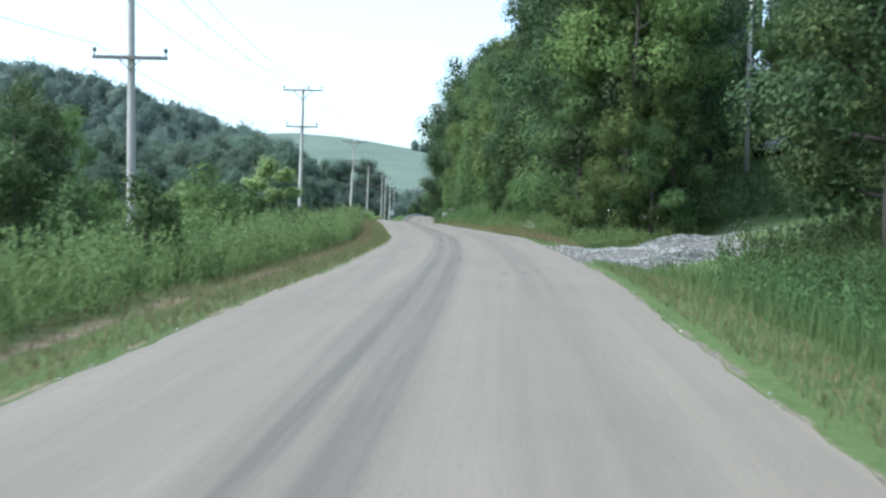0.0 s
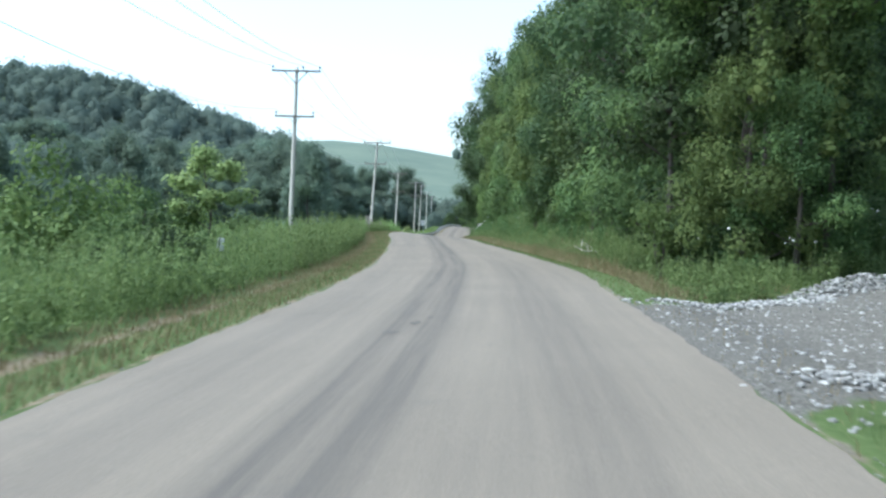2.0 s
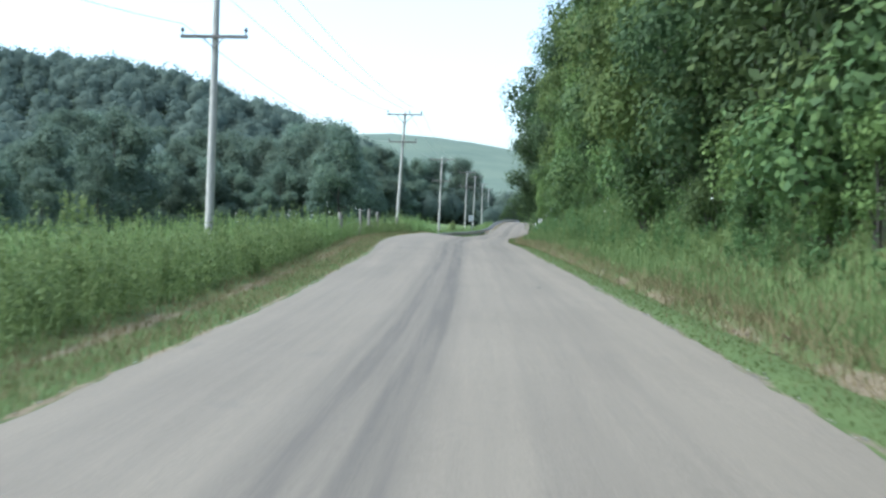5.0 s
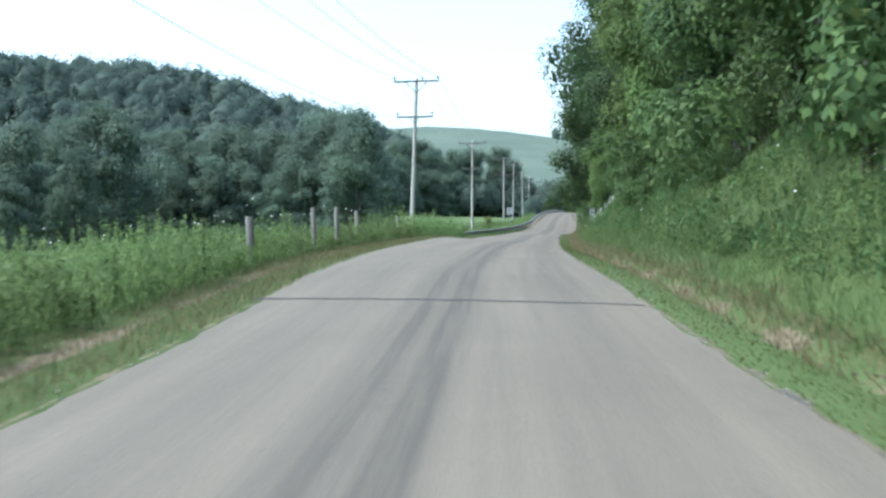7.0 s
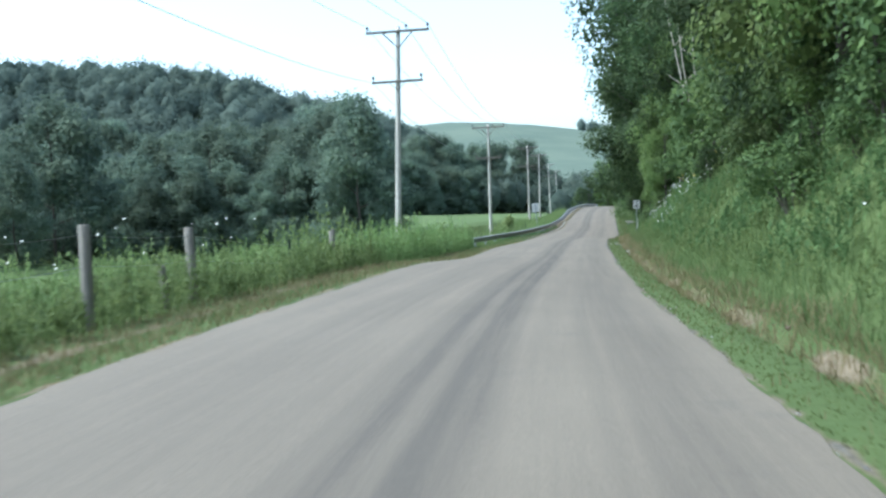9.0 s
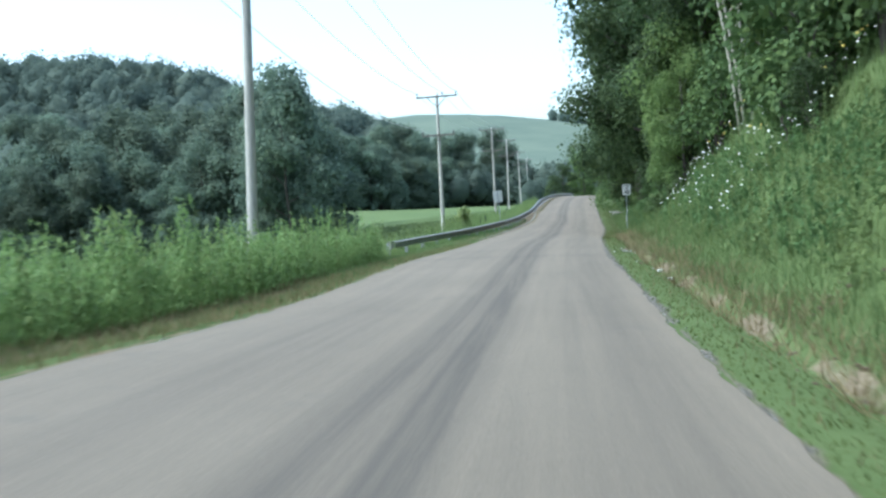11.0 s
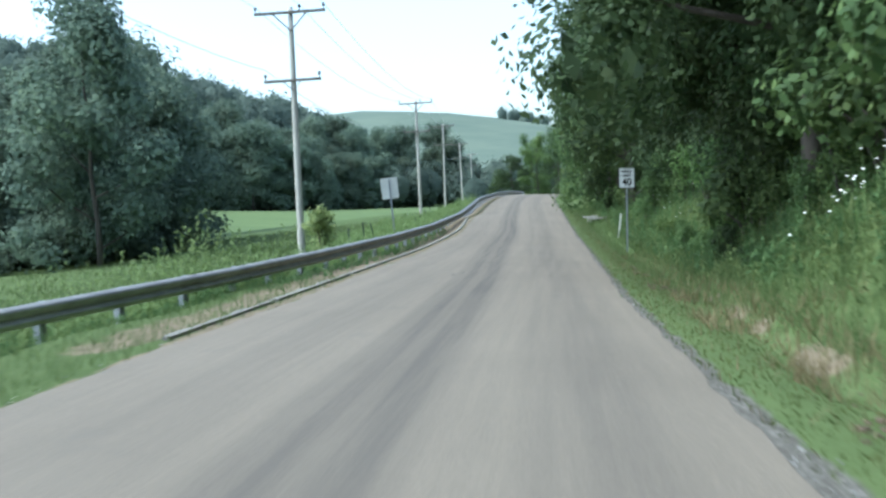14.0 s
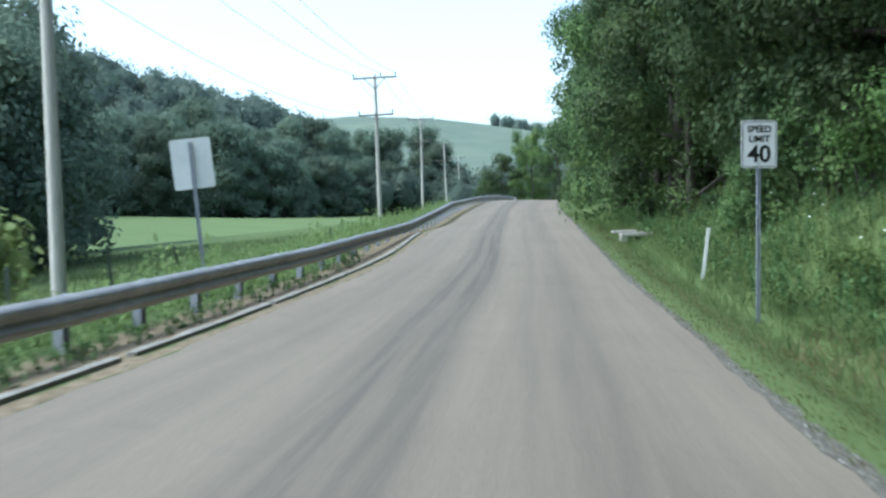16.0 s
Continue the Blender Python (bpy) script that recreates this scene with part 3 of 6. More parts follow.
def crown_leaves(r, clumps, per, size, sunny=False):
    """Leaves on lumpy clumps (x, y, z, radius), thinner below; sunny: thinner on the side turned to the wood."""
    out = []
    for cx, cy, cz, cr in clumps:
        k = max(6, int(per * cr * cr))
        v = r.normal(0, 1, (k, 3))
        v[:, 2] = v[:, 2] * 0.9 + 0.25
        v /= np.linalg.norm(v, axis=1, keepdims=True)
        if sunny:
            lit = v @ np.array([-0.62, -0.72, 0.3]) + 0.25 * (-cx - cy) / (abs(cx) + abs(cy) + 0.5)
            v = v[r.random(k) < np.clip(0.62 + 0.75 * lit, 0.22, 1.0)]
            k = len(v)
        w = r.normal(0, 1, (40, 3))
        w /= np.linalg.norm(w, axis=1, keepdims=True)
        out.append(leaf_quads(w * cr * 0.46 + (cx, cy, cz), w, max(size * 1.3, cr * 0.15), r, 0.5))
        dist = cr * (0.62 + 0.42 * r.random(k) ** 0.7)[:, None]
        bumps = 1 + 0.22 * np.sin(v[:, :1] * 5 + cx * 3) * np.cos(v[:, 1:2] * 6 + cy * 2)
        c = v * dist * bumps * np.array([1, 1, 0.85]) + (cx, cy, cz)
        out.append(leaf_quads(c, v + (0, 0, 0.35), size, r))
    return np.concatenate(out)


def limbs(r, height, spread_, trunk_r, low, count=9):
    """A tapered trunk with limbs that fork once; also the limb ends."""
    bend = r.normal(0, 0.25, (6, 2))
    tp = [Vector((bend[k, 0] * k / 5, bend[k, 1] * k / 5, height * 0.86 * k / 5 - (0.4 if k == 0 else 0))) for k in range(6)]
    pieces = [tube(tp, [trunk_r * (1.25 if k == 0 else 1 - 0.16 * k) for k in range(6)], 9)]
    ends = []
    for k in range(count):
        u = low + (0.95 - low) * (k + 0.5) / count
        i = min(4, int(u * 5))
        root = tp[i].lerp(tp[i + 1], u * 5 - i)
        w = k * 2.4 + r.uniform(-0.4, 0.4)
        reach = spread_ * (1.05 - 0.65 * max(0, u - 0.3)) * r.uniform(0.75, 1.05)
        rise = height * r.uniform(0.06, 0.2)
        tip = root + Vector((math.cos(w) * reach, math.sin(w) * reach, rise))
        mid = root.lerp(tip, 0.5) + Vector((0, 0, -0.06 * reach))
        rr = trunk_r * (0.42 - 0.2 * u)
        pieces.append(tube([root, mid, tip], [rr, rr * 0.7, rr * 0.25], 6))
        side = root.lerp(tip, 0.55) + Vector((math.cos(w + 0.9) * reach * 0.4, math.sin(w + 0.9) * reach * 0.4, rise * 0.4))
        pieces.append(tube([mid, side], [rr * 0.5, rr * 0.2], 5))
        ends += [tip, side, root.lerp(tip, 0.6)]
    ends.append(tp[-1] + Vector((0, 0, height * 0.04)))
    return join(pieces), ends


def make_tree(seed, height, spread_, trunk_r, low, per, size, mat, clump=(0.9, 1.7), extra=14, sunny=True, full=0):
    """One tree with its trunk and a crown of leaf clumps, reaching down to low (share of the height)."""
    r = np.random.default_rng(seed)
    (v, f), ends = limbs(r, height, spread_, trunk_r, low)
    clumps = [(e.x, e.y, e.z, r.uniform(*clump)) for e in ends]
    for _ in range(extra):
        w, u = r.uniform(0, 2 * math.pi), r.uniform(low, 0.98)
        rad = spread_ * (1.0 - 0.75 * max(0, (u - 0.35) / 0.65) ** 1.4) * r.uniform(0.45, 1.0)
        clumps.append((rad * math.cos(w), rad * math.sin(w), u * height, r.uniform(*clump)))
    for k in range(full):
        w, u = k * 2.4, r.uniform(0.7, 0.93)
        rad = spread_ * r.uniform(0.15, 0.62) * (1.55 - u)
        clumps.append((rad * math.cos(w), rad * math.sin(w), u * height, r.uniform(*clump)))
    tree = new("tree")
    part("trunk", mesh_from("trunk", v, f, BARK, True), tree)
    part("crown", quads_mesh("crown", crown_leaves(r, clumps, per, size, sunny), mat), tree)
    return tree


def make_shrub(seed, height, wide, per, size, mat):
    r = np.random.default_rng(seed)
    clumps, stems = [], []
    for _ in range(11):
        w, u = r.uniform(0, 2 * math.pi), r.uniform(0.25, 0.95)
        rad = wide * r.uniform(0.1, 0.8) * (1.1 - 0.5 * u)
        c = (rad * math.cos(w), rad * math.sin(w), u * height)
        clumps.append((*c, r.uniform(0.3, 0.55) * wide * 0.8))
        stems.append(tube([(0.1 * math.cos(w), 0.1 * math.sin(w), -0.2), (c[0] * 0.5, c[1] * 0.5, c[2] * 0.6), c], [0.035, 0.025, 0.01], 5))
    shrub = new("shrub")
    v, f = join(stems)
    part("stem", mesh_from("stem", v, f, BARK), shrub)
    part("foliage", quads_mesh("foliage", crown_leaves(r, clumps, per, size), mat), shrub)
    return shrub


def brush(name, spots, label, mat, per=150, size=0.11):
    """Much brush as one mesh: leafy clumps round each spot (x, y, z, height, width)."""
    out = []
    for x, y, z, h, w in spots:
        c = [(x + w * math.cos(a) * b, y + w * math.sin(a) * b, z + h * u, w * s) for a, b, u, s in zip(rng.uniform(0, 6.28, 7), rng.uniform(0.1, 0.75, 7), rng.uniform(0.2, 0.9, 7), rng.uniform(0.28, 0.5, 7))]
        out.append(crown_leaves(rng, c, per, size))
    tagged(new(name, quads_mesh(name, np.concatenate(out), mat)), label, "brush", kind="stuff")


class Kind:
    """A kind of plant: the first one placed is the model, the next ones are copies of it."""

    def __init__(self, model, label, category, group):
        self.model, self.used = tagged(model, label, category, group), False

    def put(self, x, y, z, turn, scale, tall=1.0, label=""):
        m = pose(x, y, z, 0, 0, turn) @ Matrix.Diagonal((scale, scale, scale * tall, 1))
        if self.used:
            ob = copy_thing(self.model, m)
        else:
            ob, self.used = self.model, True
            ob.matrix_basis = m
        if label:
            ob["label"] = label
        return ob


EDGE_TREES = [
    Kind(make_tree(21, 12.5, 3.3, 0.2, 0.05, 430, 0.078, LEAF, (0.5, 1.4), 24), "leafy green roadside tree with low branches", "tree", "trees on the wooded bank"),
    Kind(make_tree(22, 13.5, 3.2, 0.22, 0.07, 420, 0.08, LEAF_DARK, (0.5, 1.4), 24), "dark green roadside tree with dense crown", "tree", "trees on the wooded bank"),
    Kind(make_tree(23, 10.5, 3.2, 0.18, 0.04, 440, 0.076, LEAF, (0.45, 1.35), 24), "leafy green roadside tree with low branches", "tree", "trees on the wooded bank"),
    Kind(make_tree(24, 11.5, 3.3, 0.2, 0.05, 430, 0.08, LEAF_LIGHT, (0.45, 1.35), 24), "light green roadside tree with low branches", "tree", "trees on the wooded bank"),
]
NEAR_TREES = [
    Kind(make_tree(26, 13.5, 3.7, 0.22, 0.08, 120, 0.13, LEAF_DARK), "dark green tree deep in the wood", "tree", "trees on the wooded bank"),
    Kind(make_tree(27, 12.5, 3.6, 0.2, 0.08, 120, 0.13, LEAF), "green tree deep in the wood", "tree", "trees on the wooded bank"),
]
HIGH_TREES = [
    Kind(make_tree(28, 15.0, 4.6, 0.17, 0.1, 330, 0.078, LEAF_DARK, (0.6, 1.5), 26), "dark tree with a high crown over the roadside", "tree", "trees on the wooded bank"),
    Kind(make_tree(29, 14.0, 4.4, 0.16, 0.09, 330, 0.076, LEAF, (0.6, 1.5), 26), "green tree with a high overhanging crown", "tree", "trees on the wooded bank"),
]
OVERHANG = Kind(make_tree(30, 13.0, 4.9, 0.24, 0.2, 400, 0.085, LEAF_DARK, (0.7, 1.6), 52, False), "dark tree with boughs hanging over the roadside", "tree", "trees on the wooded bank")
SHRUBS = [
    Kind(make_shrub(31, 2.4, 1.7, 620, 0.06, LEAF), "leafy green shrub at the wood's edge", "shrub", "shrubs at the wood's edge"),
    Kind(make_shrub(32, 1.9, 1.6, 620, 0.055, LEAF_LIGHT), "light green bushy shrub", "shrub", "shrubs at the wood's edge"),
    Kind(make_shrub(33, 2.8, 1.6, 560, 0.065, LEAF_DARK), "dark green leafy shrub", "shrub", "shrubs at the wood's edge"),
]
FIELD_TREES = [
    Kind(make_tree(41, 17, 5.6, 0.2, 0.04, 62, 0.23, LEAF_FIELD_HAZED, (1.3, 2.6), 32), "broad dark green tree along the meadow", "tree", "trees along the meadow"),
    Kind(make_tree(42, 15, 5.2, 0.19, 0.03, 62, 0.22, LEAF_FIELD_HAZED, (1.2, 2.5), 32), "round green tree along the meadow", "tree", "trees along the meadow"),
    Kind(make_tree(43, 19, 5.0, 0.2, 0.05, 60, 0.22, LEAF_FIELD_HAZED, (1.1, 2.4), 30), "tall dark green tree along the meadow", "tree", "trees along the meadow"),
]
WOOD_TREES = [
    Kind(make_tree(45, 24, 7.4, 0.36, 0.03, 40, 0.3, LEAF_FIELD_HAZED, (1.9, 3.5), 46, True, 12), "tall round-crowned tree at the wood's edge", "tree", "trees across the meadow"),
    Kind(make_tree(46, 22, 8.0, 0.36, 0.03, 40, 0.3, LEAF_FIELD_HAZED, (1.8, 3.3), 46, True, 12), "broad dark green tree at the wood's edge", "tree", "trees across the meadow"),
    Kind(make_tree(47, 25, 6.4, 0.34, 0.04, 40, 0.3, LEAF_FIELD_HAZED, (1.6, 3.2), 44, True, 12), "tall dark green tree at the wood's edge", "tree", "trees across the meadow"),
]


def clear_of_drive(x, y):
    """Whether a plant leaves open the way up the drive to the parked car."""
    u = min(1.0, max(0.0, (y - 8) / 56))
    return not (20 < y < 66 and abs(x - (-0.3 + 13.3 * u)) < 4.7)


# wooded bank on the right of the road
deep = []
y = 46.0
while y < 262:
    for row, d0 in enumerate((7.0, 11.2, 16.5, 23.0, 30.0)):
        d = d0 + rnd.uniform(-0.5, 0.5) * (1 + row * 0.6) + (1.4 if 146 < y < 200 else 0.0) + (2.6 if 124 < y < 146 else 0.0) + (1.5 if 84 < y < 124 else 0.0)
        x, yy, z = beside(y + rnd.uniform(-1.2, 1.2) + row, d)
        if not clear_of_drive(x, yy):
            continue
        if y < 72 and not clear_of_drive(x - 2.5, yy):
            continue
        if row == 0 and 131 < y < 152:
            continue
        if row < 2:
            # Where y limits the choice to dark kinds, leaf colour imitates the wood's shade.
            k = rnd.choice((EDGE_TREES[1:2] if 148 < y < 200 else (EDGE_TREES[0], EDGE_TREES[1], EDGE_TREES[1]) if y < 66 else EDGE_TREES) if row == 0 else NEAR_TREES[:1] if 138 < y < 205 else NEAR_TREES)
            k.put(x, yy, z - 0.15, rnd.uniform(-35, 35), rnd.uniform(0.85, 1.08) + 0.1 * row, rnd.uniform(0.95, 1.2))
        else:
            if y > 76:
                deep.append((x, yy, z + 1.5, rnd.uniform(13, 17.5), rnd.uniform(2.8, 3.8)))
    y += rnd.uniform(3.4, 4.6)
y = 47.0
while y < 215:
    for back in (0.0, 1.5):
        x, yy, z = beside(y + back, 5.5 + back + rnd.uniform(-0.3, 0.7) + (1.2 if 66 < y < 84 or y > 128 else 0) + (2.0 if 84 <= y <= 128 else 0) + (1.2 if y > 160 else 0))
        if clear_of_drive(x, yy) and not 131 < y < 147:
            rnd.choice(SHRUBS).put(x, yy, z - 0.1, rnd.uniform(0, 360), rnd.uniform(0.7, 1.1) + 0.3 * back)
    y += rnd.uniform(1.5, 2.4)
for y, d, k, s in ((151, 8.0, 0, 1.2), (158, 7.8, 0, 1.25), (165, 8.0, 0, 1.3), (172, 8.0, 0, 1.25), (180, 8.2, 0, 1.2), (188, 8.2, 0, 1.1)):
    x, yy, z = beside(y, d)
    HIGH_TREES[k].put(x, yy, z - 0.15, rnd.uniform(-35, 35), s)
for x, y, k, s, turn in ((-15.1, 161.5, 0, 1.06, 20), (-14.2, 168.0, 1, 1.06, 130), (-12.0, 158.5, 1, 1.0, 10), (-11.4, 165.0, 1, 1.1, 80), (-8.0, 153.0, 0, 1.05, 250), (-6.0, 147.5, 1, 1.05, 60)):
    OVERHANG.put(x, y, land_at(x, y) - 0.15, turn, s)
for x, y, h, k in ((-38.6, 284, 5.5, 0), (-36.2, 277, 7.5, 1), (-33.2, 281, 10, 3), (-30.2, 279, 11.5, 0), (-27.4, 284, 13, 2), (-24.2, 282, 14, 0), (-21.0, 287, 15, 3), (-31.8, 291, 11.5, 1), (-25.5, 293, 15, 0), (-35.0, 293, 9, 2)):
    EDGE_TREES[k].put(x, y, land_at(x, y) - 0.3, rnd.uniform(0, 360), 0.78, (h - land_at(x, y)) / 0.78 / (12.5, 13.5, 10.5, 11.5)[k])
for x, y, s in ((-13.8, 150.6, 0.82), (-12.9, 153.6, 0.9), (-14.6, 147.6, 0.42)):
    EDGE_TREES[3].put(x, y, land_at(x, y) - 0.15, rnd.uniform(-35, 35), s, 1.1)
# the wood that closes the view behind the parked car
for x, y, k, s, turn in ((13.6, 73.5, 0, 0.8, 40), (16.4, 74.5, 1, 0.85, 160), (19.4, 73.5, 2, 0.85, 280), (22.4, 75.0, 0, 0.85, 75), (25.6, 73.0, 1, 0.85, 200)):
    EDGE_TREES[k].put(x, y, land_at(x, y) - 0.3, turn, s)
for x, y, k, turn in ((14.2, 70.4, 0, 30), (16.4, 70.9, 2, 110), (18.6, 70.4, 0, 200), (21.0, 70.8, 2, 310), (23.4, 70.2, 0, 80)):
    SHRUBS[k].put(x, y, land_at(x, y) - 0.15, turn, 1.4, 1.2)
for n in range(30):
    x, yy, z = beside(rnd.uniform(46, 82), rnd.uniform(6.0, 7.8))
    if clear_of_drive(x, yy):
        SHRUBS[rnd.choice((0, 0, 2))].put(x, yy, z - 0.12, rnd.uniform(0, 360), rnd.uniform(1.0, 1.45), rnd.uniform(0.9, 1.2))
for x, y, k, s in ((-20.9, 211.0, 0, 1.1), (-22.2, 222.0, 1, 1.05), (-19.6, 203.0, 1, 1.0)):
    EDGE_TREES[k].put(x, y, land_at(x, y) - 0.15, rnd.uniform(-35, 35), s, 1.1)
for n in range(26):
    x, yy, z = beside(rnd.uniform(145, 172), rnd.uniform(6.6, 9.0))
    SHRUBS[rnd.choice((0, 2, 2))].put(x, yy, z - 0.12, rnd.uniform(0, 360), rnd.uniform(0.8, 1.25), rnd.uniform(0.9, 1.2))
# trees round the driveway
for y, d, k in ((12, 10.5, 0), (16, 12.5, 1), (9, 9.5, 2), (5, 12, 0), (19.5, 14.5, 1), (14, 18, 3), (22, 20, 0), (25, 17, 1), (45.5, 8.4, 3), (49, 11.0, 1), (52, 13, 0), (36, 30, 0), (52, 31, 1), (60, 30, 0), (66, 27, 1), (58, 36, 1), (68, 33, 0), (19, 24, 0), (-2, 12, 1), (-8, 11, 2)):
    x, yy, z = beside(y, d)
    if clear_of_drive(x, yy):
        EDGE_TREES[k].put(x, yy, z - 0.15, rnd.uniform(-35, 35), rnd.uniform(0.9, 1.15), rnd.uniform(0.95, 1.15))
for x, y, k, s in ((7.7, 25.6, 0, 0.8), (8.4, 27.6, 1, 1.0), (11.2, 25.0, 0, 1.0), (12.0, 30.5, 2, 1.0), (16.5, 35.0, 1, 1.0), (18.5, 41.0, 0, 1.0), (21.0, 48.0, 1, 1.0), (23.0, 55.0, 2, 1.0), (25.0, 62.0, 1, 1.0), (10.0, 72.0, 1, 0.8), (14.5, 72.0, 0, 0.85), (18.5, 70.0, 1, 1.2), (22.0, 69.0, 0, 1.2), (6.5, 67.0, 2, 1.1)):
    EDGE_TREES[k].put(x, y, land_at(x, y) - 0.15, rnd.uniform(-35, 35), s)
for x, y, k in ((2.6, 49.5, 0), (18.0, 61.0, 1)):
    HIGH_TREES[k].put(x, y, land_at(x, y) - 0.15, rnd.uniform(-35, 35), 1.0)
tall_light = Kind(make_tree(51, 11.0, 4.0, 0.15, 0.5, 430, 0.075, LEAF_YELLOW, (0.5, 1.2), 34, False), "tall yellow-green tree hung with climbing vines", "tree", "trees on the wooded bank")
vine_r = np.random.default_rng(53)
strand = [(0.9 + 0.25 * math.sin(k * 0.9), -2.3 + 0.1 * k, 2.6 + 0.42 * k, 0.26 + 0.16 * vine_r.random()) for k in range(14)] + [(-0.6 + 0.2 * math.sin(k), -2.6, 3.6 + 0.5 * k, 0.3 + 0.12 * vine_r.random()) for k in range(8)]
part("vine", quads_mesh("vine", crown_leaves(vine_r, strand, 420, 0.07), LEAF_YELLOW), tall_light.model, "hanging strands of yellow-green vine")
tall_light.put(3.1, 43.2, land_at(3.1, 43.2) - 0.1, 0, 1.0, 1.14)
for x, y, k, s in ((2.5, 42.3, 3, 0.5), (4.5, 42.8, 0, 0.58), (0.9, 44.4, 0, 0.62), (3.6, 41.9, 2, 0.42)):
    EDGE_TREES[k].put(x, y, land_at(x, y) - 0.1, rnd.uniform(-35, 35), s)
for x, y, s in ((2.9, 43.0, 0.5), (3.6, 43.4, 0.55), (4.6, 43.2, 0.5), (2.4, 44.6, 0.6), (3.6, 45.4, 0.8), (1.8, 46.2, 0.6), (0.7, 43.3, 0.75), (1.3, 43.0, 0.7), (2.0, 42.2, 0.6)):
    SHRUBS[rnd.randrange(3)].put(x, y, land_at(x, y) - 0.1, rnd.uniform(0, 360), s, 1.2)
# small bushes scattered over the open bank
for n in range(80):
    y = rnd.uniform(56, 205)
    x, yy, z = beside(y, rnd.uniform(5.0, 7.6) + (1.0 if 84 < y < 146 else 0.0))
    if not 120 < y < 147:
        SHRUBS[rnd.choice((0, 0, 1, 2))].put(x, yy, z - 0.12, rnd.uniform(0, 360), rnd.uniform(0.32, 0.62), rnd.uniform(0.8, 1.3))
# undergrowth that closes the wood below the crowns; its dark leaves hold the shade there
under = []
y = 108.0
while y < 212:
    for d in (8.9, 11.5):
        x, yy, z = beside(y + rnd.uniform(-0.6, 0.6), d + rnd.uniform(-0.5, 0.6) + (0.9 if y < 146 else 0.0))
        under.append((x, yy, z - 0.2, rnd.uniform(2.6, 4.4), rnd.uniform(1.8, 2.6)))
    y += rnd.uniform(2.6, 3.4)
brush("undergrowth", under, "undergrowth below the roadside trees, its leaves darkened as shade", LEAF_DARK)
for y, d in ((21.5, 7.4), (23.5, 7.9), (25, 8.8), (13, 8.6), (16, 9.4), (18.5, 10.2), (20.5, 11.2), (10, 8.2), (22.5, 13), (45, 7.2), (46.5, 8.4), (48, 9.6), (50, 11)):
    x, yy, z = beside(y, d)
    if clear_of_drive(x, yy):
        SHRUBS[int(y) % 3].put(x, yy, z - 0.1, rnd.uniform(0, 360), rnd.uniform(0.8, 1.2))

# left: brush near the road at first, then trees beyond the meadow
low_brush = []
for n in range(84):
    y = rnd.uniform(4, 64)
    d = -rnd.uniform(9.0, 24)
    x, yy, z = beside(y, d)
    if abs(x + 13.9) > 2.2 or abs(yy - 33.6) > 3:
        low_brush.append((x, yy, z - 0.1, rnd.uniform(1.9, 4.0), rnd.uniform(1.3, 2.2)))
brush("roadside_brush", low_brush[::2], "thick green brush below the road", LEAF, 330, 0.075)
brush("light_brush", low_brush[1::2], "thick light green brush below the road", LEAF_LIGHT, 330, 0.075)
for y, d, s in ((20, -17, 0.4), (25, -20, 0.36), (30, -16, 0.36), (36, -20, 0.4), (42, -23, 0.42), (48, -19, 0.34), (54, -24, 0.4), (60, -29, 0.42), (28, -28, 0.55), (38, -33, 0.52), (50, -36, 0.5), (66, -40, 0.46), (76, -48, 0.46), (90, -56, 0.5)):
    x, yy, z = beside(y + rnd.uniform(-1, 1), d)
    EDGE_TREES[rnd.randrange(4)].put(x, yy, z - 0.1, 90 + rnd.uniform(-30, 30), s * 1.5)
young = Kind(make_tree(52, 5.6, 1.5, 0.06, 0.1, 420, 0.085, SAPLING, (0.3, 0.62), 18), "young light green tree with broad leaves", "tree", "young trees")
young.put(-14.1, 51.9, land_at(-14.1, 51.9), 90, 1.12, 0.72)
# dark trees and brush close on the left at the start
for x, y, s, k in ((-13.6, 26.5, 0.32, 1), (-12.0, 22.5, 0.31, 1), (-16.5, 31.0, 0.5, 2), (-11.6, 19.0, 0.28, 1), (-18.5, 38.0, 0.5, 3)):
    EDGE_TREES[k].put(x, y, land_at(x, y) - 0.1, 90 + rnd.uniform(-30, 30), s)
for x, y, s in ((-9.3, 20.5, 0.55), (-9.9, 24.0, 0.62), (-10.6, 28.0, 0.6), (-11.4, 33.0, 0.7), (-12.3, 38.5, 0.62), (-13.0, 43.5, 0.66), (-12.4, 47.5, 0.6), (-15.2, 50.0, 0.8), (-15.8, 55.5, 0.75), (-9.6, 16.0, 0.55), (-10.4, 12.0, 0.7)):
    SHRUBS[rnd.randrange(3)].put(x, y, land_at(x, y) - 0.1, rnd.uniform(0, 360), s, rnd.uniform(0.95, 1.3))
